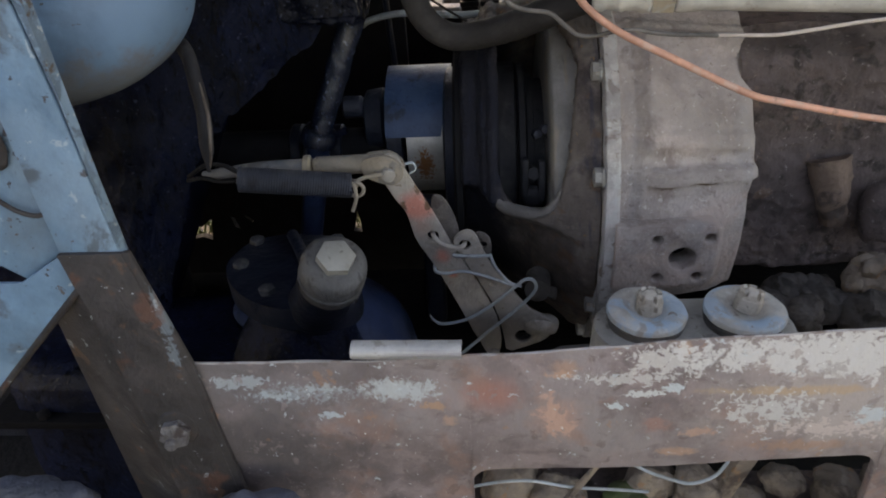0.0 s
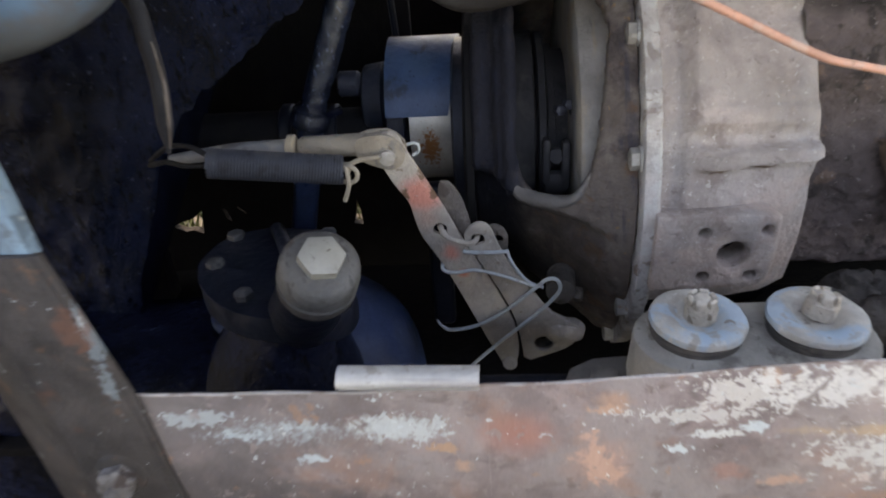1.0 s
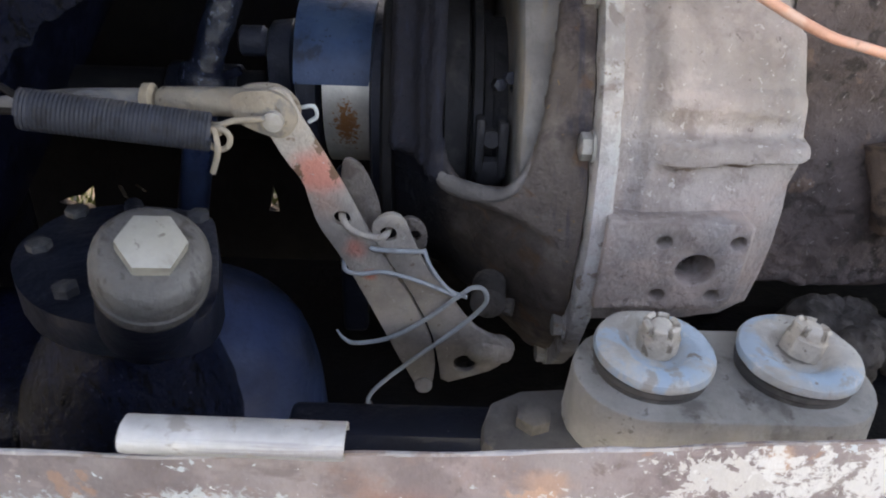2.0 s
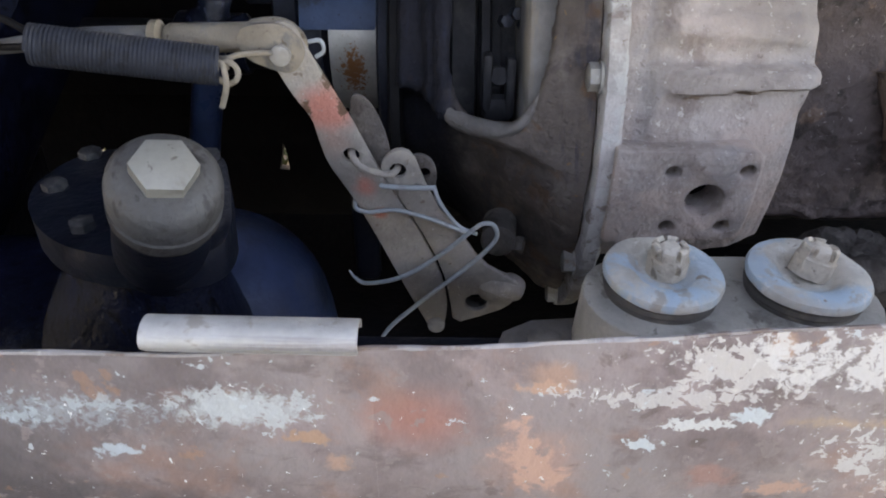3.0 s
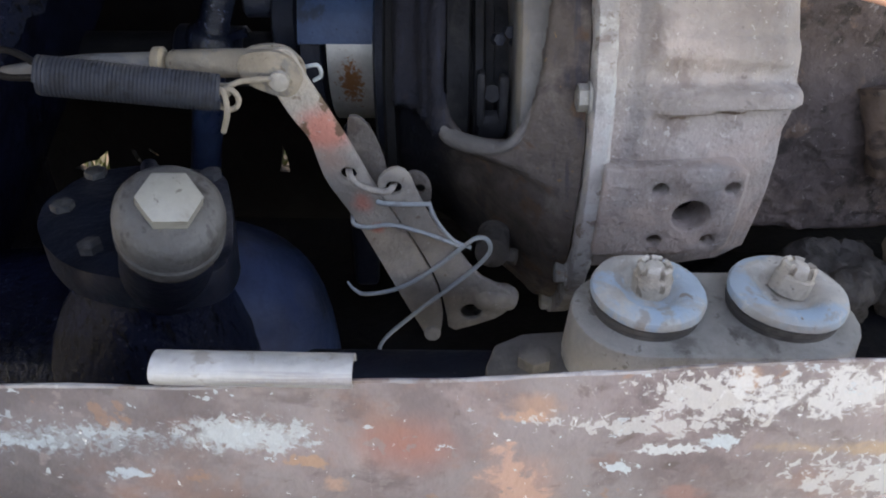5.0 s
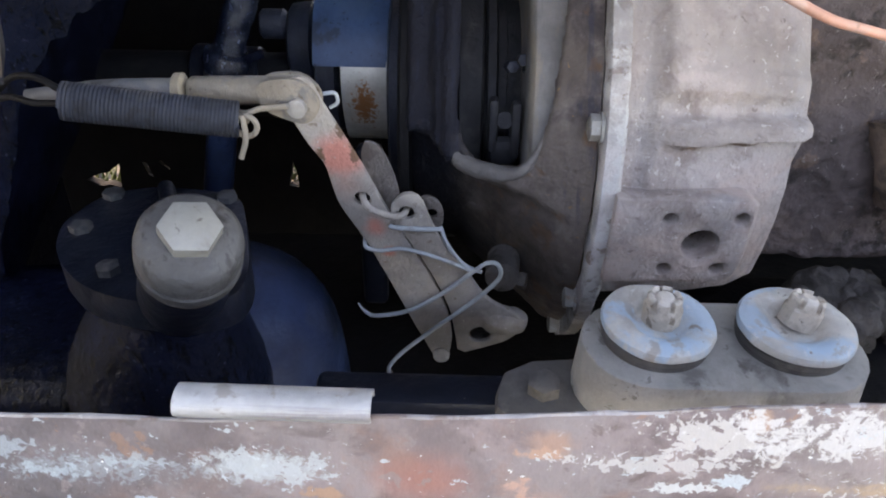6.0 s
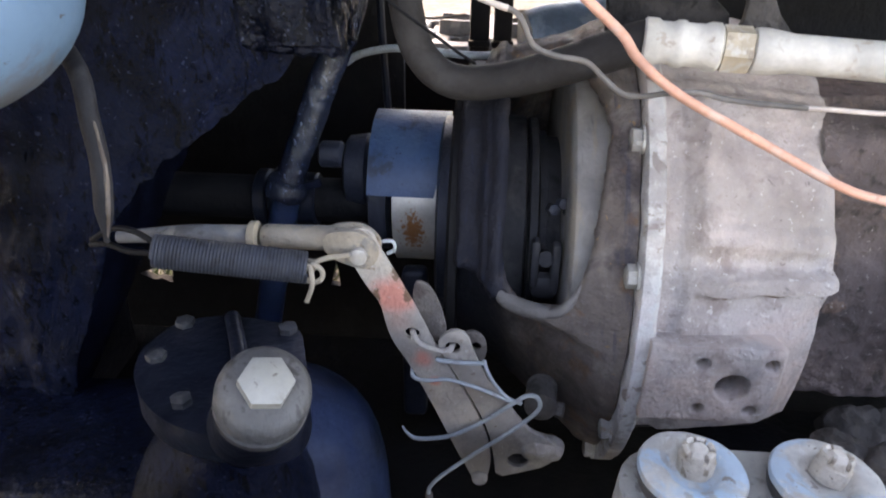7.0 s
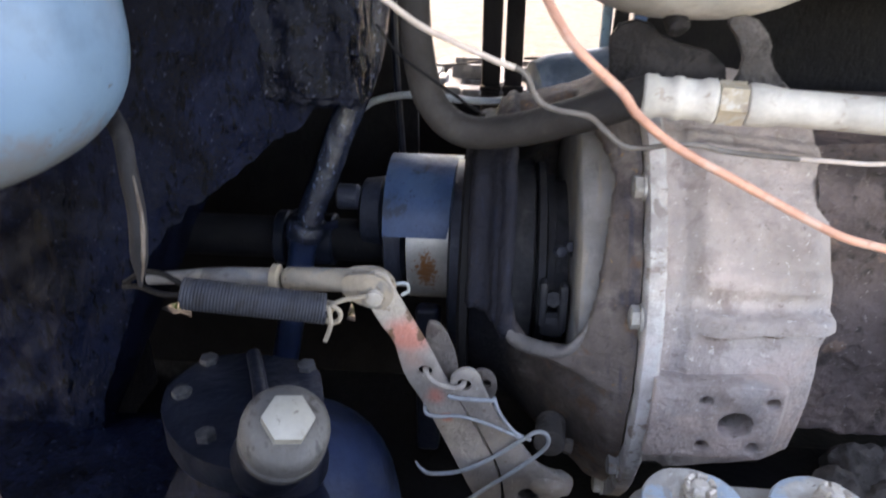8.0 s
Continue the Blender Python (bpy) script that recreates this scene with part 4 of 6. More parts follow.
def build_filter():
    axis = Vector((0.31, -0.42, 0.85)).normalized()
    top = Vector((-0.0875, 0.807, 0.845))
    fl = thing("oil_filter_cap", top - axis * 0.15, "grey round filter cap with a pale hexagon top", "filter cap")
    o = top - axis * 0.014
    part("body", lathe([(-0.064, 0.026), (-0.056, 0.0315), (-0.051, 0.0360), (-0.043, 0.0386), (-0.0325, 0.0392), (-0.031, 0.0376), (-0.029, 0.0376), (-0.0275, 0.0388), (-0.014, 0.0386), (-0.006, 0.0372), (0.0, 0.0315), (0.001, 0.025)], o, axis, 56),
         M_CAP, fl)
    part("hexagon", roughen(hexhead(o - axis * 0.001, axis, 0.0385, 0.014, 0.09, turn=40), 0.0005, 130), M_HEX, fl, "pale hexagon head")
    cov = thing("filter_cover", (-0.2, 1.0, 0.6), "dark bolted cover casting behind the filter cap", "cover")
    n = Vector((0.0, 0.0, 1.0))
    place = lambda u, v, d: Vector((u, v, 0.735 - d))
    outline = [(-0.258, 0.905), (-0.282, 0.945), (-0.290, 0.975), (-0.284, 1.005), (-0.270, 1.036), (-0.250, 1.049), (-0.225, 1.054), (-0.190, 1.052), (-0.150, 1.046), (-0.126, 1.030), (-0.112, 0.990), (-0.098, 0.945), (-0.086, 0.900), (-0.088, 0.868), (-0.120, 0.855), (-0.170, 0.856), (-0.220, 0.872)]
    part("casting", roughen(plate(chaikin(outline, 2), place, 0.032, bevel=0.008), 0.0015, 30), M_NAVY, cov)
    part("neck", sweep([(-0.112, 0.838, 0.790), (-0.128, 0.862, 0.752), (-0.150, 0.900, 0.71), (-0.165, 0.93, 0.68)], lambda f: 0.034 + 0.008 * f, 28, 6), M_NAVY, cov)
    # added dark body, stands in for the cover's shadow on the pan
    bowl = sweep([(-0.165, 0.915, 0.72), (-0.178, 0.922, 0.67), (-0.196, 0.930, 0.59), (-0.200, 0.930, 0.50), (-0.200, 0.930, 0.40)], lambda f: 0.050 + 0.052 * ease(f, 0.0, 0.6), 36, 6)
    part("bowl", roughen(bowl, 0.003, 22), M_TAR, cov, "black bowl added to darken the pan under the filter")
    part("rib", sweep([place(-0.213, 1.050, -0.001), place(-0.190, 1.0, -0.006), place(-0.160, 0.93, -0.010), place(-0.14, 0.88, -0.012)], 0.009, 10, 5), M_NAVY, cov)
    for u, v in ((-0.261, 1.031), (-0.266, 0.966), (-0.211, 0.899), (-0.142, 1.030)):
        part("bolt", hexhead(place(u, v, 0.001), n, 0.019, 0.009, turn=1700 * u), M_DBOLT, cov, "grimy hexagon bolt")
    # lower block behind the rail
    sm = thing("sump_housing", (-0.42, 0.99, 0.0), "dark oily lower housing beside the filter", "housing")
    low = box((-0.42, 0.99, 0.30), (0.42, 0.24, 0.62), 0.04, cuts=8, segs=3)
    part("body", roughen(low, 0.006, 8, 4.0), M_TAR, sm)
    part("parting_flange", box((-0.42, 0.985, 0.545), (0.45, 0.27, 0.014), 0.004), M_VOID, sm)
    for x in (-0.56, -0.46, -0.36, -0.26):
        part("bolt", hexhead((x, 0.862, 0.552), (0, 0, 1), 0.016, 0.009, turn=x * 300), M_BLACK, sm)


def build_pipes():
    up = sweep([(-0.100, 1.375, 1.19), (-0.120, 1.375, 1.05), (-0.146, 1.375, 0.975), (-0.169, 1.37, 0.925), (-0.190, 1.37, 0.870), (-0.214, 1.37, 0.815), (-0.233, 1.37, 0.765)], 0.0215, 22, 12, wobble=0.06)
    vp = thing("breather_pipe", (-0.27, 1.37, 0.47), "oily upright pipe with a glossy tarred upper hose", "pipe")
    part("hose", roughen(roughen(up, 0.0016, 60, 2.0), 0.0012, 150, 5.0), M_PIPE, vp, "glossy tarred hose")
    part("sleeve", roughen(lathe([(0, 0.024), (0.003, 0.031), (0.016, 0.034), (0.030, 0.031), (0.034, 0.024)], (-0.239, 1.37, 0.748), (0.3, 0, 1), 28), 0.0015, 70), M_PIPE, vp, "tarred clamp sleeve")
    part("tube", sweep([(-0.236, 1.37, 0.755), (-0.250, 1.37, 0.69), (-0.277, 1.37, 0.57), (-0.305, 1.37, 0.44), (-0.325, 1.37, 0.34)], 0.0225, 20, 6), M_TUBE, vp, "dark blue lower tube")
    part("ear", box((-0.196, 1.365, 0.772), (0.035, 0.010, 0.012), 0.002, turn=pose(0, 0, 0, 0, -20, 0)), M_TAR, vp)

    wp = sweep([(-0.235, 1.60, 0.855), (-0.20, 1.60, 0.886), (-0.179, 1.60, 0.906), (-0.153, 1.60, 0.921), (-0.104, 1.60, 0.931), (-0.056, 1.60, 0.931), (0.031, 1.60, 0.924), (0.117, 1.60, 0.929), (0.25, 1.62, 0.935)], 0.0065, 10, 8)
    solo("fuel_line", wp, M_WIRE, "thin pale bent metal fuel line", "pipe")
    rod = sweep([(-0.135, 1.68, 1.2), (-0.13, 1.68, 0.95), (-0.115, 1.68, 0.70)], 0.007, 8, 4)
    solo("thin_rod", rod, M_NAVY, "thin dark upright rod behind the fuel line", "rod")

    strip = sweep([(-0.315, 0.955, 1.13), (-0.281, 0.950, 1.065), (-0.250, 0.915, 1.046), (-0.241, 0.9, 1.018), (-0.2405, 0.9, 0.981), (-0.2450, 0.9, 0.944), (-0.2500, 0.9, 0.908)],
                  lambda f: 0.0088 - 0.0062 * ease(f, 0.84, 1.0), 16, 8, squash=0.8, wobble=0.05)
    rh = thing("rubber_hose", (-0.25, 0.9, 0.66), "thin dark rubber hose hanging below the canister", "hose")
    part("tube", strip, M_STRIP, rh)
    edge = sweep([(-0.2335, 0.8935, 1.018), (-0.2330, 0.8935, 0.981), (-0.2375, 0.8935, 0.944), (-0.2462, 0.8970, 0.914)], lambda f: 0.0006 + 0.0011 * math.sin(math.pi * f) ** 0.6, 8, 12, wobble=0.9)
    part("pale_edge", edge, M_DUSTY, rh, "thin pale strip along the right edge")

    hose = thing("hydraulic_hose", (0.2, 1.15, 0.97), "thick black hydraulic hose sagging to a white fitting", "hose")
    path = [(-0.045, 1.21, 1.35), (-0.035, 1.205, 1.16), (-0.027, 1.20, 1.07), (-0.010, 1.20, 1.012), (0.030, 1.195, 0.982), (0.093, 1.18, 0.990), (0.151, 1.15, 1.014), (0.205, 1.125, 1.040), (0.235, 1.12, 1.050)]
    part("hose", sweep(path, lambda f: 0.0180 + 0.0035 * f, 28, 12, wobble=0.02), M_HOSE, hose)
    d = Vector((1, -0.12, -0.035)).normalized()
    o = Vector((0.226, 1.118, 1.048))
    prof = [(-0.004, 0.0215), (-0.002, 0.0235), (0.009, 0.0235), (0.013, 0.0210), (0.024, 0.0208), (0.028, 0.0232), (0.035, 0.0234), (0.039, 0.0212), (0.054, 0.0212), (0.060, 0.0238), (0.069, 0.0236), (0.072, 0.0195), (0.074, 0.016)]
    part("ferrule", lathe(prof, o, d, 40), M_WPIPE, hose, "white painted crimped ferrule")
    part("union_nut", hexhead(o + d * 0.073, d, 0.040, 0.028, 0.08, turn=8), M_OCHRE, hose, "ochre and white hexagon union nut")
    part("pipe", lathe([(0.100, 0.018), (0.102, 0.0215), (0.106, 0.0225), (0.116, 0.0222), (0.140, 0.0190), (0.60, 0.0190)], o, d, 36), M_WPIPE, hose, "white painted pipe")


def build_cables():
    yo = 1.035
    pts = [(0.10, yo + 0.05, 1.17), (0.132, yo + 0.01, 1.120), (0.155, yo, 1.097), (0.188, yo, 1.069), (0.206, yo, 1.047), (0.246, yo, 1.017), (0.314, yo, 0.982), (0.409, yo, 0.935), (0.46, yo, 0.92), (0.60, yo + 0.02, 0.885), (0.8, yo + 0.05, 0.85)]
    solo("orange_cable", sweep(pts, 0.0047, 12, 8), M_ORANGE, "thick faded orange cable slung across the housing", "cable")
    gc = thing("grey_cable", (0.1, 1.06, 1.0), "thin grey cable with a faded pinkish end drooping over the hose", "cable")
    pts = [(-0.05, 1.07, 1.150), (-0.01, 1.062, 1.124), (0.028, 1.06, 1.107), (0.050, 1.06, 1.098), (0.071, 1.06, 1.0895), (0.086, 1.06, 1.085)]
    part("faded_sheath", sweep(pts, 0.0030, 10, 8, wobble=0.1), M_PWIRE, gc, "faded pinkish sheath")
    pts = [(0.085, 1.06, 1.0853), (0.093, 1.06, 1.082), (0.100, 1.06, 1.074), (0.106, 1.06, 1.061), (0.115, 1.06, 1.050), (0.133, 1.06, 1.0435), (0.161, 1.06, 1.039), (0.179, 1.06, 1.025), (0.198, 1.055, 1.011), (0.218, 1.055, 1.009), (0.243, 1.053, 1.014), (0.270, 1.053, 1.015), (0.302, 1.055, 1.008), (0.37, 1.052, 1.004)]
    part("sheath", sweep(pts, 0.0028, 10, 8, wobble=0.12), M_GWIRE, gc)
    pts = [(0.365, 1.052, 1.0045), (0.40, 1.05, 1.0035), (0.44, 1.05, 1.002), (0.48, 1.05, 1.006), (0.56, 1.04, 1.018), (0.70, 1.04, 1.02)]
    solo("pale_cable", sweep(pts, 0.0024, 10, 6), M_PWIRE, "thin pale pinkish wire beside the pipe", "cable")
    pts = [(-0.07, 1.16, 1.11), (-0.041, 1.15, 1.078), (-0.006, 1.15, 1.053), (0.018, 1.15, 1.037), (0.035, 1.155, 1.024), (0.055, 1.165, 1.010)]
    solo("black_wire", sweep(pts, 0.0018, 8, 6), M_BLACK, "thin black wire lying across the hose", "cable")


# ---- drive shaft, drum and clutch bell ----
DY, DZ = 1.450, 0.735
CY, CZ = 1.360, 0.720


def build_shaft():
    sh = thing("drive_shaft", (-0.3, DY, DZ), "black greasy drive shaft with coupling rings", "shaft")
    ax = (1, 0, 0)
    part("shaft", lathe([(-1.2, 0.036), (0.70, 0.036)], (-0.3 - 0.3, DY - 0.02, DZ - 0.015), ax, 32), M_BLACK, sh)
    for k, (x, w, r) in enumerate(((-0.300, 0.022, 0.047), (-0.272, 0.014, 0.051), (-0.250, 0.050, 0.044))):
        part("coupling_ring", lathe([(0, r - 0.003), (0.003, r), (w - 0.003, r), (w, r - 0.003)], (x, DY - 0.02, DZ - 0.015), ax, 36), M_NAVY, sh)

    br = thing("brake_drum", (-0.05, DY, DZ - 0.12), "bright steel brake drum under a curved blue guard", "drum")
    part("drum", lathe([(0, 0.100), (0.002, 0.112), (0.068, 0.112), (0.070, 0.100)], (-0.070, DY, DZ), ax, 72), M_STEEL, br, "bright worn steel drum with a rust patch")
    part("hub_disc", lathe([(0, 0.085), (0.004, 0.098), (0.030, 0.098), (0.034, 0.085)], (-0.110, DY, DZ), ax, 56), M_DARK, br)
    # guard: a rolled sheet over the drum
    bm = bmesh.new()
    rings = []
    arc = [radians(166 - 82 * k / 24) for k in range(25)]
    for a in arc:
        c, s = math.cos(a), math.sin(a)
        inner, outer = 0.121, 0.1245
        skew = 0.024 * max(0.0, s) - 0.011
        rings.append([bm.verts.new((x, DY + 0.012 + r * c, DZ + r * s + 0.004)) for x, r in ((-0.106, outer), (0.0 + skew, outer), (0.0 + skew, inner), (-0.106, inner))])
    for a, b in zip(rings, rings[1:]):
        for k in range(4):
            bm.faces.new((a[k], a[(k + 1) % 4], b[(k + 1) % 4], b[k]))
    bm.faces.new(rings[0])
    bm.faces.new(rings[-1])
    part("guard", bm, M_PLATE, br, "curved blue sheet guard")
    curl = [(0.004, DY + 0.012 + 0.121 * math.cos(a), DZ + 0.004 + 0.121 * math.sin(a)) for a in [radians(100 + 50 * k / 7) for k in range(8)]]
    part("guard_strap", sweep([(0.018, y, z) for _, y, z in curl], 0.006, 8, 3), M_PLATE, br)
    part("cap", lathe([(0, 0.050), (0.004, 0.056), (0.034, 0.060), (0.040, 0.052)], (-0.152, DY - 0.01, DZ + 0.035), ax, 40), M_DARK, br)
    part("grease_cup", lathe([(0, 0.016), (0.004, 0.021), (0.034, 0.021), (0.040, 0.016)], (-0.192, DY - 0.03, DZ + 0.068), ax, 24), M_DARK, br)
    part("hanger", box((-0.032, 1.33, 0.515), (0.040, 0.03, 0.285), 0.010, segs=3), M_NAVY, br, "dark hanging strap")
    part("stop_pin", lathe([(0, 0.008), (0.022, 0.008)], (0.004, 1.345, 0.665), ax, 12), M_BOLT, br)


def bell_r(x):
    return interp(x, [0.038, 0.042, 0.052, 0.065, 0.070, 0.078, 0.082, 0.090, 0.096, 0.182, 0.24], [0.228, 0.2405, 0.2430, 0.2425, 0.2585, 0.2605, 0.2690, 0.2715, 0.2650, 0.288, 0.315])


def build_bell():
    bell = thing("clutch_bell", (0.16, CY, 0.40), "brown grimy clutch bell with an open inspection window", "bell housing")
    bm = bmesh.new()
    na, nx = 260, 70
    angs = [radians(-180 + 360 * k / na) for k in range(na + 1)]
    xs = [0.038 + (0.242 - 0.038) * i / nx for i in range(nx + 1)]

    def point(x, a, inset=0.0):
        # below the window the bell narrows to a cone
        d = math.degrees(a)
        foot = interp(x, [0.038, 0.07, 0.10, 0.13, 0.17, 0.242], [13.5, 10.5, 4.0, 1.5, 1.0, -4.0])
        up = bell_r(x)
        low = interp(x, [0.038, 0.10, 0.17, 0.22, 0.242], [0.17, 0.20, 0.262, 0.306, 0.315])
        k = ease(d, foot - 3.0, foot) if d < 100 else 1.0
        r = low + (up - low) * k - inset
        return Vector((x, CY - r * math.cos(a), CZ + r * math.sin(a)))

    def open_at(x, a):
        d = math.degrees(a)
        right = 0.168 + 0.047 * math.exp(-((d - 40) / 27) ** 2)
        low = 7.5 + (9 * ((x - 0.168) / 0.02) ** 2 if x > 0.168 else 0) + (14 * ((0.115 - x) / 0.022) ** 2 if x < 0.115 else 0)
        return low < d < 84 and 0.095 < x < right
    outer = [[bm.verts.new(point(x, a)) for x in xs] for a in angs]
    inner = [[bm.verts.new(point(x, a, 0.014)) for x in xs] for a in angs]
    keep = {}
    for i in range(na):
        for j in range(nx):
            keep[i, j] = not open_at((xs[j] + xs[j + 1]) / 2, (angs[i] + angs[i + 1]) / 2)
    for (i, j), k in keep.items():
        if not k:
            continue
        bm.faces.new((outer[i][j], outer[i][j + 1], outer[i + 1][j + 1], outer[i + 1][j]))
        bm.faces.new((inner[i][j], inner[i + 1][j], inner[i + 1][j + 1], inner[i][j + 1]))
        for di, dj, p, q in ((-1, 0, (i, j), (i, j + 1)), (1, 0, (i + 1, j + 1), (i + 1, j)), (0, -1, (i + 1, j), (i, j)), (0, 1, (i, j + 1), (i + 1, j + 1))):
            if not keep.get((i + di, j + dj), False):
                bm.faces.new((outer[p[0]][p[1]], inner[p[0]][p[1]], inner[q[0]][q[1]], outer[q[0]][q[1]]))
    loose = [v for v in bm.verts if not v.link_faces]
    bmesh.ops.delete(bm, geom=loose, context="VERTS")
    rim = [v for v in bm.verts if v.is_boundary or any(abs(e.calc_face_angle(0)) > 1.0 for e in v.link_edges if len(e.link_faces) == 2)]
    for _ in range(3):
        bmesh.ops.smooth_vert(bm, verts=rim, factor=0.5, use_axis_x=True, use_axis_y=True, use_axis_z=True)
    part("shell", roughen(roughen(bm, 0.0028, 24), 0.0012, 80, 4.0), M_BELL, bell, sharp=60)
    # one rolled rim round the foot of the window
    rimline = [tuple(point(x, radians(d), i)) for x, d, i in ((0.084, 11.0, 0.012), (0.092, 8.6, 0.006), (0.100, 7.0, 0.002), (0.112, 5.9, 0.0), (0.128, 5.2, 0.0), (0.147, 5.0, 0.0), (0.160, 5.5, 0.0), (0.171, 7.2, 0.001), (0.182, 10.4, 0.004), (0.190, 14.0, 0.008), (0.196, 18.0, 0.013))]
    part("window_rim", sweep(rimline, lambda f: 0.0055 + 0.0045 * ease(f, 0.03, 0.25) - 0.0035 * ease(f, 0.42, 0.58) - 0.0035 * ease(f, 0.58, 1.0), 16, 6, wobble=0.05), M_RIM, bell, "dusty rounded window rim")
    part("front_disc", lathe([(0, 0.215), (0.004, 0.224), (0.014, 0.224)], (0.026, CY, CZ), (1, 0, 0), 72), M_BLACK, bell)
    part("hub", lathe([(0, 0.140), (0.004, 0.150), (0.022, 0.150)], (0.004, CY + 0.03, CZ + 0.005), (1, 0, 0), 60), M_DARK, bell)

    cl = thing("clutch", (0.13, CY, 0.5), "dark clutch pressure plate seen inside the bell", "clutch")
    part("cover_plate", roughen(lathe([(0, 0.12), (0.002, 0.164), (0.004, 0.168), (0.030, 0.168), (0.032, 0.164), (0.0325, 0.14), (0.0355, 0.14), (0.036, 0.162), (0.038, 0.165), (0.047, 0.165), (0.049, 0.16), (0.0495, 0.12)], (0.094, CY, CZ), (1, 0, 0), 80), 0.001, 40), M_CLUTCH, cl, "brown dusty clutch cover")
    part("pressure_plate", lathe([(0, 0.140), (0.002, 0.146), (0.012, 0.146), (0.013, 0.138), (0.060, 0.138)], (0.143, CY, CZ), (1, 0, 0), 72), M_CLUTCH, cl)
    part("flywheel_face", roughen(lathe([(0, 0.225), (0.002, 0.250), (0.006, 0.256), (0.014, 0.258), (0.070, 0.262)], (0.173, CY, CZ), (1, 0, 0), 100), 0.0006, 18), M_FLY, cl, "dull dusty flywheel rim")
    fork = join(box((0.137, 1.160, 0.768), (0.011, 0.020, 0.066), 0.005), box((0.163, 1.160, 0.762), (0.012, 0.020, 0.070), 0.005), box((0.150, 1.162, 0.735), (0.034, 0.022, 0.034), 0.010), lathe([(0, 0.011), (0.012, 0.010)], (0.150, 1.165, 0.772), (0, -1, 0.4), 18))
    part("release_lever", fork, M_CLUTCH, cl, "forked release lever")
    for dx, dz in ((0.0, 0.0), (0.012, 0.008), (0.022, -0.004)):
        part("lever_bolt", hexhead((0.155 + dx, 1.205, 0.822 + dz), (0.3, -1, 0.3), 0.013, 0.014), M_DARK, cl)

    fl = thing("flange_ring", (0.25, CY, 0.40), "worn pale bolted flange ring between bell and housing", "flange")
    part("ring", roughen(lathe([(0, 0.25), (0.0005, 0.329), (0.003, 0.333), (0.019, 0.333), (0.022, 0.330), (0.022, 0.25)], (0.241, CY, CZ), (1, 0, 0), 220, cap=False), 0.0022, 42), M_FLANGE, fl)
    for a in (44, 17, -25, -50, 72):
        ca, sa = math.cos(radians(a)), math.sin(radians(a))
        o = Vector((0.241, CY - 0.318 * ca, CZ + 0.318 * sa))
        b = part("bolt", hexhead(o, (-1, 0, 0), 0.024, 0.014, turn=a * 3), M_BOLT, fl, "pale hexagon flange bolt")
        part("washer", lathe([(0, 0.016), (0.003, 0.016)], o, (-1, 0, 0), 20), M_BOLT, b)


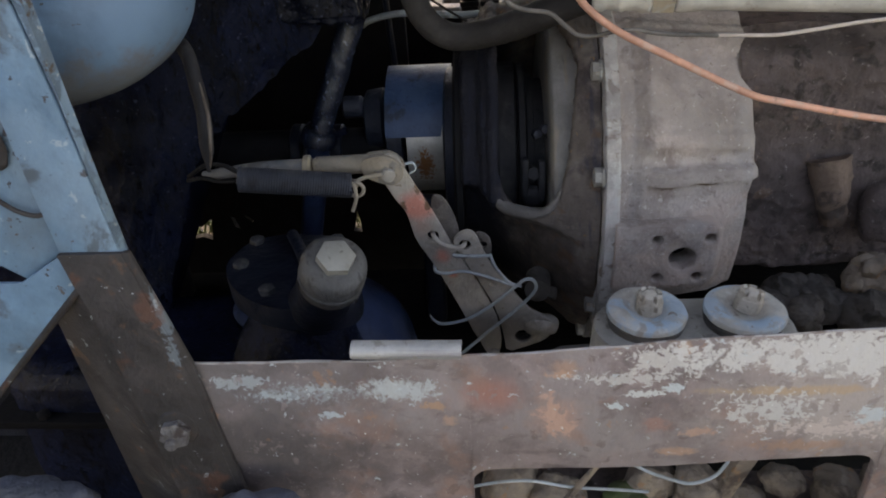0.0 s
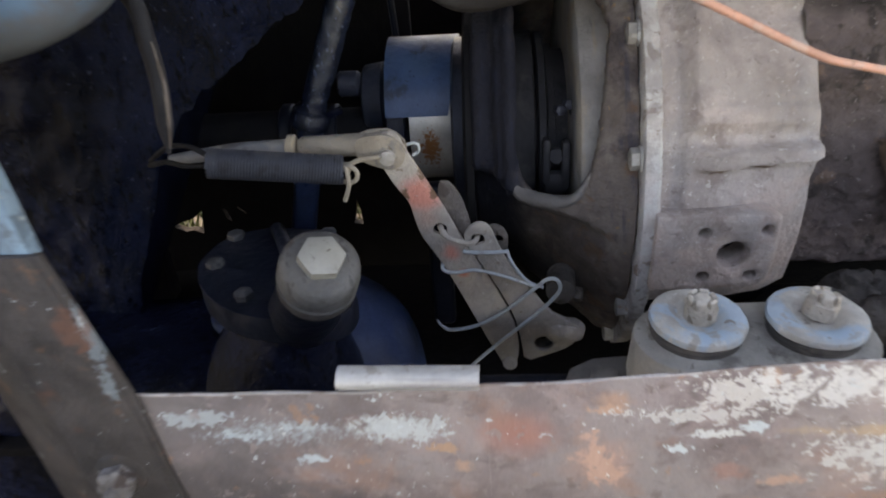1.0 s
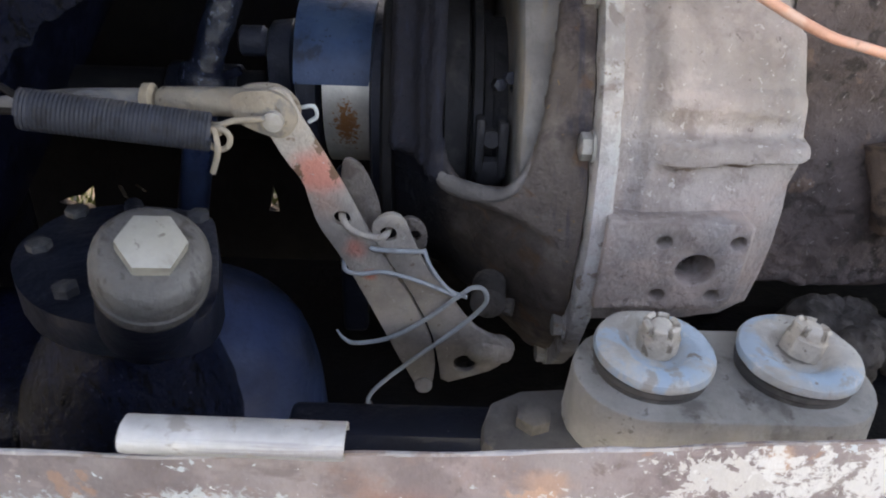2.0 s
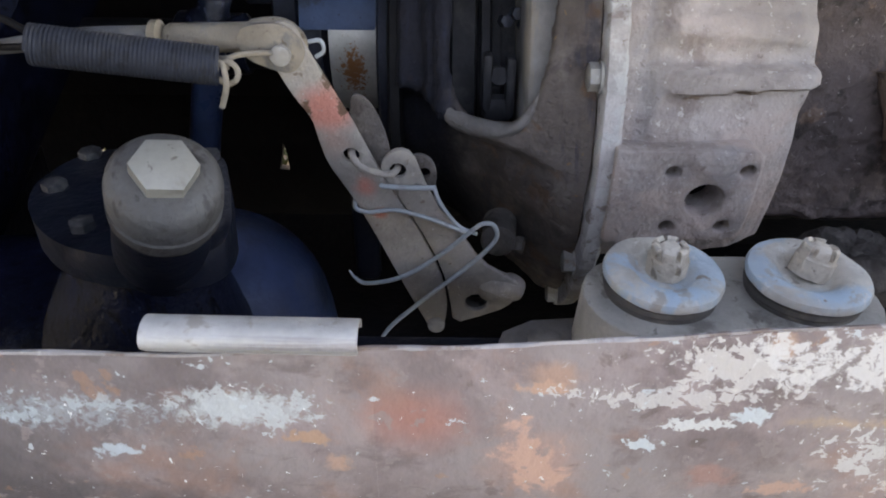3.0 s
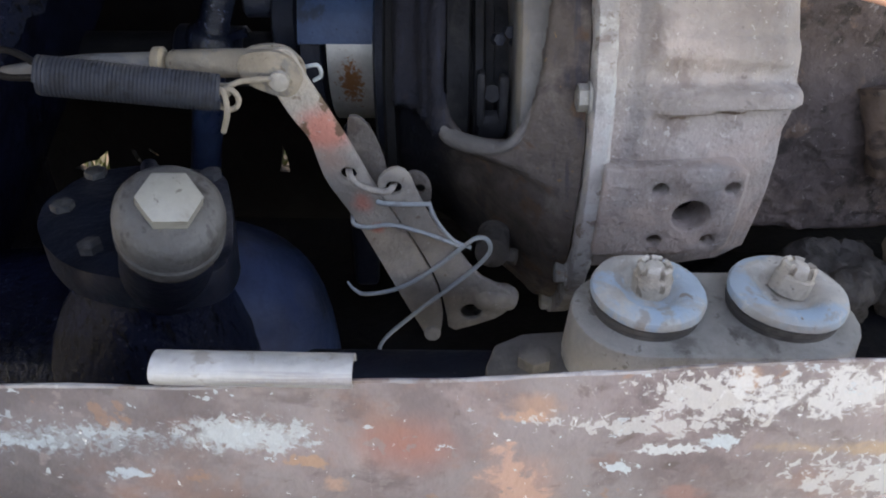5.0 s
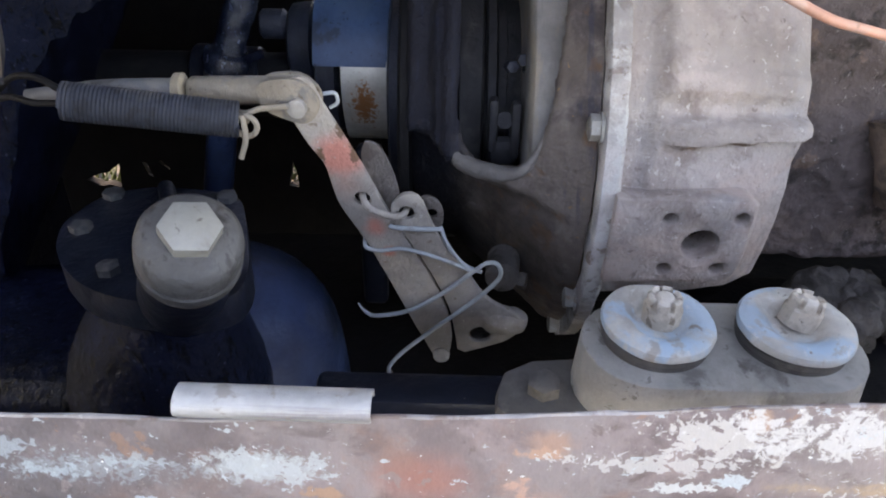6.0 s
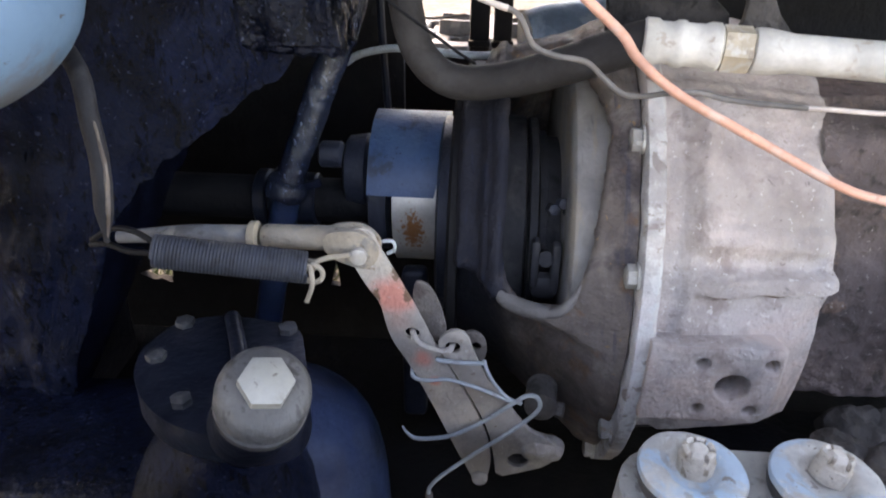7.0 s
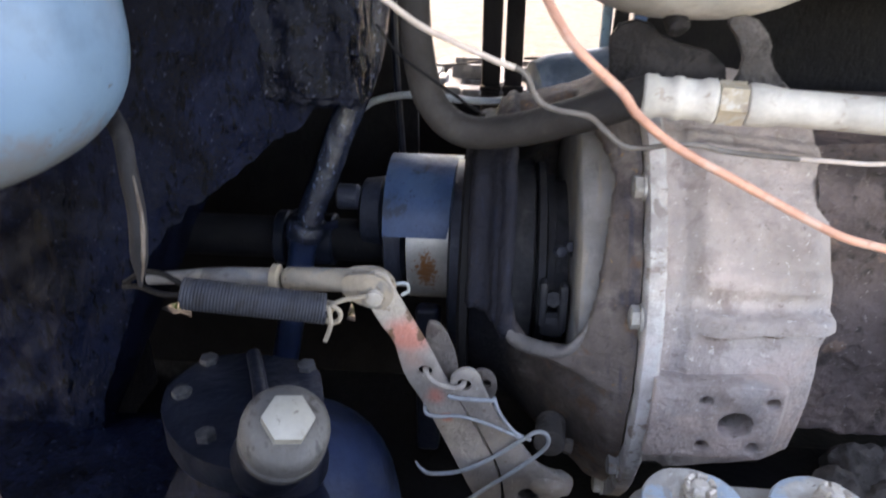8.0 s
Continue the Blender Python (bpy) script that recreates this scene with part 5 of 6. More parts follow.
def build_housing():
    ho = thing("clutch_housing", (0.36, CY, 0.40), "dusty grey cast iron clutch housing with ribs and a drilled pad", "housing")
    bm = bmesh.new()
    na, nx = 184, 44
    rows = []

    def step(v, lo, hi):
        t = min(1.0, max(0.0, (v - lo) / (hi - lo)))
        return t * t * (3 - 2 * t)
    for i in range(na + 1):
        d = -21 + 131 * i / na
        row = []
        for j in range(nx + 1):
            f = j / nx
            x = 0.262 + 0.190 * f
            r = 0.322 - 0.026 * f ** 1.3
            # edge of the machined band, raised panel and the ridge over the pad
            r += 0.006 * step(x, 0.2860, 0.2900) * (1 - step(d, 57, 60))
            panel = step(d, 21, 24) * (1 - step(d, 52, 56)) * step(x, 0.290, 0.306) * (1 - 0.8 * step(x, 0.425, 0.448))
            r += 0.013 * panel
            inner = step(d, 26, 28.5) * (1 - step(d, 46, 49)) * step(x, 0.316, 0.330)
            r -= 0.005 * inner
            wav = 0.9 * noise.noise(Vector((x * 45, 0, 2))) + 1.6 * (f - 0.5) - (1.2 if x < 0.30 else 0.0)
            ridge = step(d, 14.2 + wav, 14.7 + wav) * (1 - step(d, 17.5, 20.0)) * step(x, 0.280, 0.335)
            r += 0.019 * ridge
            r += 0.004 * step(d, 60, 64)
            r -= 0.013 * step(x, 0.408, 0.452) * (1 - step(d, 9, 15))
            q = Vector((x, d * 0.006, 0))
            r += 0.0016 * noise.noise(q * 30) + 0.0008 * noise.noise(q * 90)
            if j == nx:
                r -= 0.006
            a = radians(d)
            row.append(bm.verts.new((x, CY - r * math.cos(a), CZ + r * math.sin(a))))
        rows.append(row)
    bores = ((0.354, 0.696, 0.022), (0.3165, 0.729, 0.010), (0.389, 0.731, 0.010), (0.322, 0.663, 0.010), (0.3785, 0.664, 0.010))
    for i in range(na):
        for j in range(nx):
            c = rows[i][j].co
            if c.y < 1.2 and any((c.x - p) ** 2 + (c.z - q) ** 2 < r * r for p, q, r in bores):
                continue
            bm.faces.new((rows[i][j], rows[i][j + 1], rows[i + 1][j + 1], rows[i + 1][j]))
    cen = bm.verts.new((0.452, CY, CZ))
    for i in range(na):
        bm.faces.new((rows[i][nx], cen, rows[i + 1][nx]))
    part("casting", bm, M_CAST, ho, sharp=45)
    pad = [(0.258, 0.7545), (0.390, 0.7530), (0.3965, 0.7505), (0.3990, 0.7450), (0.4015, 0.7100), (0.4015, 0.6720), (0.3990, 0.6590), (0.3930, 0.6500), (0.3850, 0.6455), (0.258, 0.6420)]
    holes = [circle(0.354, 0.696, 0.0195, 28)] + [circle(x, z, 0.0078, 16) for x, z in ((0.3165, 0.729), (0.389, 0.731), (0.322, 0.663), (0.3785, 0.664))]
    padp = lambda u, v, d: Vector((u, 1.0185 + d + (0.735 - v) * 0.09, v))
    bevel = plate([(0.3955, 0.7490), (0.4100, 0.7400), (0.4150, 0.7080), (0.4145, 0.6740), (0.4080, 0.6560), (0.3985, 0.6540)], lambda u, v, d: padp(u, v, d + 0.002 + (u - 0.3975) * 1.25), 0.03, (), 0.001)
    part("pad", join(plate(pad, padp, 0.05, holes, 0.003), bevel), M_CAST, ho, "flat drilled mounting pad")
    part("lower_half", lathe([(0, 0.284), (0.002, 0.288), (0.184, 0.276), (0.186, 0.272)], (0.263, CY, CZ), (1, 0, 0), 72), M_BLACK, ho, "black lower half below the casting")


def build_gearbox():
    gb = thing("gearbox", (0.9, 1.4, 0.5), "rough brown cast gearbox caked in dirt", "gearbox")
    skin = bmesh.new()
    nx, nz = 230, 100
    grid = []
    for i in range(nx + 1):
        x = 0.432 + 1.03 * i / nx
        col = []
        for k in range(nz + 1):
            f = k / nz
            z = 0.592 + 0.386 * f
            y = 1.13 + 0.05 * (1 - ease(f, 0.0, 0.08)) ** 2 + 0.07 * ease(f, 0.86, 1.0) ** 2
            q = Vector((x, 0.0, z))
            y += 0.008 * noise.noise(q * 10) + 0.005 * noise.noise(q * 34) + 0.0035 * noise.noise(q * 75) + 0.002 * noise.noise(q * 110)
            col.append(skin.verts.new((x, y, z + 0.006 * noise.noise(q * 30 + Vector((0, 4, 0))))))
        grid.append(col)
    for i in range(nx):
        for k in range(nz):
            skin.faces.new((grid[i][k], grid[i + 1][k], grid[i + 1][k + 1], grid[i][k + 1]))
    part("casing", join(skin, box((0.95, 1.47, 0.79), (1.02, 0.50, 0.30), 0.03)), M_GEAR, gb)
    part("boss", roughen(sweep([(0.575, 1.125, 0.80), (0.583, 1.11, 0.755), (0.597, 1.115, 0.70)], lambda f: 0.032 - 0.016 * f, 16, 8), 0.006, 40), M_BOSS, gb)
    part("lug", roughen(blob((0.66, 1.10, 0.72), (0.035, 0.03, 0.045), 2.6, 0.006, 30, 24), 0.003, 70), M_GEAR, gb)
    kn = roughen(roughen(join(blob((0.668, 1.10, 0.618), (0.034, 0.026, 0.030), 2.6, 0.010, 34, 36), blob((0.640, 1.09, 0.603), (0.016, 0.014, 0.014), 2.4, 0.004, 50, 20)), 0.005, 60, 2.0), 0.002, 130)
    solo("brown_knob", kn, M_LUMP, "chipped brown iron knob under the gearbox", "knob")
    for k, (x, y, z, s) in enumerate(((0.55, 1.10, 0.575, 0.035), (0.60, 1.10, 0.565, 0.04), (0.66, 1.08, 0.56, 0.04), (0.49, 1.02, 0.60, 0.032), (0.53, 1.0, 0.61, 0.028))):
        solo("dirt_clump", roughen(blob((x, y, z), (s, s, s * 0.9), 2.4, 0.014, 26, 40, seed=k * 2.0), 0.004, 90, k), M_CLUMP, "clump of dried dirt on the cross member", "dirt", "dirt clumps")
    cm = box((0.62, 1.06, 0.50), (0.55, 0.30, 0.06), 0.012, cuts=6)
    solo("cross_member", roughen(cm, 0.004, 14), M_BLACK, "black grimy cross member under the gearbox", "beam")


# ---- linkage ----
def lever_place(u, v, d):
    return Vector((u, 1.02 + (0.848 - v) * 0.15 + d, v))


def lp(u, v, d=0.0):
    return tuple(lever_place(u, v, d))


def build_linkage():
    lv = thing("bell_crank", (0.08, 1.07, 0.48), "dusty grey bell crank with faded red paint", "lever")
    out1 = [(-0.067, 0.86), (-0.060, 0.872), (-0.05, 0.875), (-0.040, 0.870), (-0.034, 0.852), (-0.023, 0.829), (-0.003, 0.786), (0.010, 0.755), (0.021, 0.726), (0.058, 0.651), (0.086, 0.583), (0.096, 0.53), (0.093, 0.489),
            (0.080, 0.476), (0.067, 0.494), (0.003, 0.667), (-0.012, 0.698), (-0.027, 0.727), (-0.033, 0.758), (-0.036, 0.778), (-0.051, 0.802), (-0.063, 0.83), (-0.068, 0.846)]
    part("front_arm", plate(chaikin(out1, 1), lever_place, 0.007, [circle(-0.002, 0.736, 0.0085, 16)], 0.0012), M_LEVER, lv)
    rear1 = [(-0.004, 0.79), (0.008, 0.793), (0.020, 0.78), (0.032, 0.745), (0.036, 0.71), (0.020, 0.70), (-0.004, 0.73)]
    part("rear_arm", plate(chaikin(rear1, 2), lambda u, v, d: lever_place(u, v, d + 0.028), 0.006, (), 0.0012), M_DUSTY, lv)
    part("foot_pin", lathe([(-0.006, 0.009), (-0.005, 0.0105), (0.020, 0.0105)], lp(0.082, 0.489), (0, 1, -0.15), 20), M_LEVER, lv)

    l2 = thing("pedal_lever", (0.13, 1.07, 0.49), "dusty grey forked lever wired to the bell crank", "lever")
    out2 = [(0.026, 0.719), (0.030, 0.735), (0.046, 0.746), (0.060, 0.739), (0.068, 0.713), (0.080, 0.682), (0.101, 0.650), (0.135, 0.591), (0.160, 0.574), (0.178, 0.560), (0.180, 0.543), (0.168, 0.520), (0.138, 0.505), (0.103, 0.490), (0.099, 0.53), (0.089, 0.585), (0.0615, 0.650), (0.036, 0.698)]
    part("front_cheek", plate(chaikin(out2, 1), lambda u, v, d: lever_place(u, v, d - 0.002), 0.008, [circle(0.044, 0.719, 0.0085, 16), circle(0.130, 0.528, 0.0135, 22)], 0.0018), M_LEVER, l2)
    rear2 = [(0.050, 0.716), (0.064, 0.726), (0.079, 0.717), (0.084, 0.695), (0.078, 0.672), (0.060, 0.676)]
    part("rear_cheek", plate(chaikin(rear2, 2), lambda u, v, d: lever_place(u, v, d + 0.026), 0.006, [circle(0.070, 0.701, 0.006, 14)], 0.0012), M_DUSTY, l2)
    part("eye_tube", lathe([(0, 0.0137), (0.03, 0.0137)], lp(0.130, 0.528, 0.004), (0, 1, -0.15), 24, cap=False), M_CLUMP, l2)
    part("nose", roughen(blob(lp(0.157, 0.549, 0.008), (0.030, 0.017, 0.019), 2.4, 0.003, 40, 32, turn=pose(0, 0, 0, 0, 14, 0)), 0.001, 110), M_LEVER, l2)
    part("boss", lathe([(0, 0.016), (0.003, 0.020), (0.045, 0.020)], lp(0.152, 0.612, 0.014), (0.1, 1, 0), 28), M_CLUMP, l2)
    part("boss_bolt", hexhead(lp(0.174, 0.598, 0.030), (1, -0.3, 0), 0.018, 0.010), M_CLUMP, l2)

    rod = thing("control_rod", (-0.17, 1.025, 0.83), "tan painted control rod with a forked clevis", "rod")
    ax = Vector((1, 0, 0.02)).normalized()
    part("tube", lathe([(0, 0.010), (0.004, 0.0128), (0.088, 0.0132), (0.098, 0.011)], (-0.157, 1.025, 0.8565), ax, 24), M_ROD, rod)
    part("lock_nut", lathe([(0, 0.012), (0.002, 0.0155), (0.009, 0.0155), (0.011, 0.012)], (-0.171, 1.025, 0.8565), ax, 24), M_ROD, rod)
    part("rod_end", sweep([(-0.168, 1.025, 0.856), (-0.23, 1.025, 0.8555), (-0.27, 1.025, 0.852), (-0.315, 1.027, 0.846)], lambda f: 0.0115 - 0.005 * f, 18, 6), M_RODEND, rod, "worn grey rod end")
    fork = [(-0.090, 0.871), (-0.060, 0.876), (-0.045, 0.872), (-0.033, 0.858), (-0.033, 0.842), (-0.045, 0.828), (-0.060, 0.830), (-0.090, 0.844)]
    for d in (-0.0085, 0.0085):
        part("clevis_cheek", plate(chaikin(fork, 2), lambda u, v, t, d=d: lever_place(u, v, t + d), 0.006, (), 0.0015), M_ROD, rod)
    part("clevis_pin", lathe([(-0.007, 0.007), (-0.006, 0.009), (0.03, 0.009)], lp(-0.053, 0.8475, -0.010), (0, 1, 0), 20), M_BOLT, rod, "round clevis pin")
    part("cotter_loop", sweep([lp(-0.034, 0.850, 0.018), lp(-0.022, 0.852, 0.016), lp(-0.020, 0.842, 0.016), lp(-0.028, 0.836, 0.016)], 0.002, 6, 5), M_WIRE, rod)

    sp = thing("return_spring", (-0.17, 0.965, 0.82), "black tightly coiled return spring with hooked ends", "spring")
    a, b = Vector((-0.236, 0.948, 0.875)), Vector((-0.100, 0.980, 0.847))
    d = (b - a).normalized()
    s1 = d.cross(Vector((0, 0, 1))).normalized()
    s2 = s1.cross(d)
    turns, per = 44, 14
    coil = []
    for k in range(turns * per + 1):
        f = k / (turns * per)
        ang = 2 * math.pi * k / per
        coil.append(a.lerp(b, f) + (s1 * math.cos(ang) + s2 * math.sin(ang)) * 0.0153)
    part("coil", sweep(coil, 0.00175, 6, 0), M_SPRING, sp)
    part("core", lathe([(0, 0.0156), ((b - a).length, 0.0156)], a, d, 28), M_SPRING, sp)
    part("near_hook", sweep([(-0.100, 0.985, 0.852), (-0.090, 0.98, 0.854), (-0.080, 0.985, 0.856), (-0.060, 1.004, 0.851)], 0.0027, 8, 6), M_ROD, sp, "tan wire hook")
    loop = [(-0.092, 0.978, 0.846)] + [(-0.092 + 0.0095 * math.sin(q), 0.975 - 0.002 * q / 6, 0.8435 + 0.0095 * math.cos(q)) for q in [0.6 * k for k in range(11)]] + [(-0.092, 0.968, 0.835), (-0.099, 0.968, 0.815)]
    part("wire_curl", sweep(loop, 0.0026, 8, 3), M_ROD, sp, "tan curled wire end")
    part("far_hook", sweep([(-0.234, 0.946, 0.886), (-0.252, 0.948, 0.895), (-0.280, 0.96, 0.890), (-0.315, 0.98, 0.866)], 0.003, 8, 6), M_BLACK, sp)
    part("far_link", sweep([(-0.238, 0.945, 0.874), (-0.262, 0.950, 0.872), (-0.288, 0.962, 0.872), (-0.318, 0.982, 0.860)], 0.003, 8, 6), M_BLACK, sp)

    w = thing("binding_wire", (0.05, 1.05, 0.48), "galvanised wire twisted round the two levers", "wire")
    w1 = [lp(0.026, 0.703, -0.004), lp(0.030, 0.702, -0.006), lp(0.054, 0.701, -0.007), lp(0.081, 0.700, -0.005)]
    part("short_strand", sweep(w1, 0.0026, 8, 5), M_WIRE, w)
    w2 = [lp(-0.004, 0.676, 0.010), lp(-0.002, 0.670, -0.002), lp(0.013, 0.667, -0.005), lp(0.040, 0.671, -0.006), lp(0.077, 0.659, -0.006), lp(0.117, 0.641, -0.008)]
    part("cross_strand", sweep(w2, 0.0025, 8, 6), M_WIRE, w)
    w3 = [lp(-0.019, 0.573, 0.006), lp(-0.012, 0.564, 0.002), lp(0.003, 0.559, -0.002), lp(0.043, 0.573, -0.006), lp(0.083, 0.605, -0.008), lp(0.117, 0.642, -0.010), lp(0.132, 0.656, -0.010), lp(0.145, 0.653, -0.010), lp(0.146, 0.632, -0.011), lp(0.115, 0.592, -0.012), lp(0.076, 0.552, -0.014), lp(0.035, 0.511, -0.02), lp(0.018, 0.486, -0.022), lp(0.016, 0.470, -0.022)]
    part("loop", sweep(w3, lambda f: 0.0012 + 0.0014 * ease(f, 0.0, 0.15), 8, 8), M_WIRE, w)
    w4 = [lp(0.080, 0.696, 0.006), lp(0.085, 0.682, 0.0), lp(0.095, 0.664, -0.003), lp(0.109, 0.648, -0.006), lp(0.127, 0.642, -0.010)]
    part("back_strand", sweep(w4, 0.0024, 8, 6), M_WIRE, w)
    part("sleeve", sweep([lp(0.0165, 0.472, -0.022), lp(0.017, 0.45, -0.022), lp(0.019, 0.41, -0.022)], 0.005, 10, 4), M_DUSTY, w, "dull rubber sleeve")
    hooks = [lp(-0.003, 0.737, 0.012), lp(0.0, 0.738, -0.004), lp(0.006, 0.728, -0.007), lp(0.018, 0.722, -0.008), lp(0.034, 0.718, -0.008), lp(0.042, 0.720, -0.004), lp(0.044, 0.718, 0.012)]
    part("eye_hook", sweep(hooks, 0.0036, 10, 6), M_LEVER, w, "dusty wire hook through both eyes")


# ---- engine mount ----
def castle_nut(at):
    """A hexagon nut with a slotted crown, as one skin."""
    bm = bmesh.new()
    o = Vector(at)
    angs = []
    for k in range(6):
        c = 60 * k + 12
        angs += [(c - 20, 1), (c - 8, 1), (c + 8, 1), (c + 20, 1), (c + 21, 0), (c + 39, 0)]
    rings = []
    for radius, z in ((None, 0.0), (None, 0.016), (0.0150, 0.0175), (0.0150, "top"), (0.0125, "peak"), (0.0092, "top"), (0.0092, 0.016), (0.001, 0.016)):
        ring = []
        for deg, tooth in angs:
            a = radians(deg)
            r = radius
            if r is None:
                r = 0.0158 / math.cos(radians((deg - 12 + 30) % 60 - 30))
            h = z
            if isinstance(z, str):
                h = (0.0265 if z == "top" else 0.0285) if tooth else 0.0190
            ring.append(bm.verts.new(o + Vector((r * math.cos(a), r * math.sin(a), h))))
        rings.append(ring)
    n = len(angs)
    for p, q in zip(rings, rings[1:]):
        for k in range(n):
            bm.faces.new((p[k], p[(k + 1) % n], q[(k + 1) % n], q[k]))
    bm.faces.new(rings[0])
    bm.faces.new(rings[-1])
    return roughen(roughen(bm, 0.0009, 150), 0.0008, 320, 3.0)


def build_mount():
    mt = thing("engine_mount", (0.33, 0.88, 0.50), "grey cast engine mount bracket", "mount")
    out = []
    for cx, a0 in ((0.400, -90), (0.266, 90)):
        for k in range(13):
            a = radians(a0 + 180 * k / 12)
            out.append((cx + 0.056 * math.cos(a), 0.872 + 0.058 * math.sin(a)))
    def body(u, v, d):
        k = 1.0 + 0.10 * min(1.0, d / 0.12)
        return Vector((0.333 + (u - 0.333) * k, 0.872 + (v - 0.872) * k, 0.6925 - d))
    bm = plate(out, body, 0.16, (), 0.009)
    part("body", roughen(bm, 0.0012, 20), M_MOUNT, mt)
    part("arch", lathe([(0, 0.030), (0.012, 0.030), (0.014, 0.022)], (0.349, 0.822, 0.590), (0, -1, 0), 28), M_BELL, mt, "dark round opening")
    foot = plate(chaikin([(0.132, 0.845), (0.150, 0.90), (0.24, 0.91), (0.24, 0.83), (0.15, 0.825)], 1), lambda u, v, d: Vector((u, v, 0.640 - d)), 0.03, (), 0.005)
    part("foot", foot, M_RUBBER, mt)
    part("foot_bolt", hexhead((0.180, 0.862, 0.640), (0, 0, 1), 0.028, 0.013, turn=20), M_RUBBER, mt, "grey hexagon bolt")
    part("crossbar", box((0.075, 0.90, 0.585), (0.23, 0.045, 0.035), 0.008), M_NAVY, mt, "dark bar")
    for x, y in ((0.2750, 0.879), (0.3945, 0.879)):
        w = thing("dished_washer", (x, y, 0.694), "pale blue dished washer under a castle nut", "washer", "washers on the engine mount")
        part("rubber_ring", lathe([(0, 0.044), (0.001, 0.0465), (0.006, 0.0470), (0.007, 0.0452), (0.008, 0.0478), (0.0125, 0.0480), (0.0135, 0.0462), (0.0145, 0.044)], (x, y, 0.6900), (0, 0, 1), 48), M_RUBBER, w, "dark squeezed rubber ring")
        prof = [(0.0075, 0.045), (0.0055, 0.0478), (0.0062, 0.0494), (0.0090, 0.0498), (0.0128, 0.0482), (0.0152, 0.0428), (0.0160, 0.0365), (0.0150, 0.0300), (0.0110, 0.0245), (0.0070, 0.0215), (0.0055, 0.0180), (0.0055, 0.0)]
        dome = lathe(prof, (x, y, 0.7005), (0.02, -0.03, 1), 64, cap=False)
        part("disc", roughen(dome, 0.0012, 28, x * 40), M_DOME, w)
        nx, ny = x + 0.004, y + 0.006
        lean = pose(nx, ny, 0.7065, *((-7, 13, 0) if x > 0.3 else (0, 0, 0))) @ pose(-nx, -ny, -0.7065)
        crown = castle_nut((nx, ny, 0.7065))
        stud = lathe([(0, 0.009), (0.025, 0.009), (0.028, 0.006)], (nx, ny, 0.7065), (0, 0, 1), 16)
        for bm in (crown, stud):
            bmesh.ops.transform(bm, matrix=lean, verts=bm.verts)
        nut = part("castle_nut", crown, M_NUT, w, "dirty castle nut with paint")
        part("stud", stud, M_NUT, nut)


# ---- top right corner ----
def build_top_right():
    solo("white_canister", blob((0.285, 1.25, 1.252), (0.185, 0.14, 0.140), 2.3, 0.001, 10, 48), M_WPIPE, "white painted rounded canister above the pipe", "canister")
    br = plate(chaikin([(0.315, 1.12), (0.345, 1.125), (0.372, 1.095), (0.370, 1.075), (0.405, 1.035), (0.33, 1.03), (0.345, 1.07), (0.335, 1.095)], 1), lambda u, v, d: Vector((u, 1.19 + d, v)), 0.012, (), 0.002)
    solo("angle_bracket", br, M_CLUMP, "brown bent metal bracket behind the pipe", "bracket")
    pl = plate(chaikin([(0.20, 1.05), (0.195, 1.105), (0.235, 1.115), (0.26, 1.09), (0.33, 1.075), (0.34, 1.02), (0.20, 1.02)], 1), lambda u, v, d: Vector((u, 1.215 + d, v)), 0.02, (), 0.003)
    solo("mount_plate", pl, M_GRIME, "brown grimy mounting plate behind the ferrule", "plate")
    solo("hanging_bolt", lathe([(0, 0.013), (0.016, 0.013), (0.020, 0.008)], (0.262, 1.20, 1.118), (0.2, -0.6, -0.5), 18), M_GRIME, "grey round bolt end hanging under the bowl", "bolt")
    cyl = thing("steel_cylinder", (0.17, 1.5, 0.90), "bluish steel cylinder lying behind the hose", "cylinder")
    part("barrel", roughen(lathe([(0, 0.03), (0.004, 0.052), (0.03, 0.058), (0.20, 0.058)], (0.120, 1.53, 0.955), (1, 0.25, 0.12), 36), 0.002, 30), M_CYAN, cyl)
    for x, w, z in ((0.240, 0.016, 1.10), (0.295, 0.022, 1.165)):
        solo("blue_post", box((x, 1.62, z), (w, 0.02, 0.22), 0.003), M_BLUE if x < 0.25 else M_PLATE, "light blue painted upright post behind the hose", "post", "posts behind the hose")
    solo("dark_lever", box((0.262, 1.60, 1.08), (0.022, 0.02, 0.26), 0.003, turn=pose(0, 0, 0, 0, 2, 0)), M_BLACK, "black lever between the posts", "lever")
    for a, b in (((-0.09, 1.75, 0.958), (0.018, 1.75, 0.966)), ((0.108, 1.75, 0.974), (0.227, 1.75, 0.986))):
        mid = ((a[0] + b[0]) / 2, 1.75, (a[2] + b[2]) / 2 - 0.004)
        solo("far_wire", sweep([a, mid, b], 0.0028, 8, 6), M_GWIRE, "thin grey wire stretched behind the straps", "wire", "wires behind the straps")


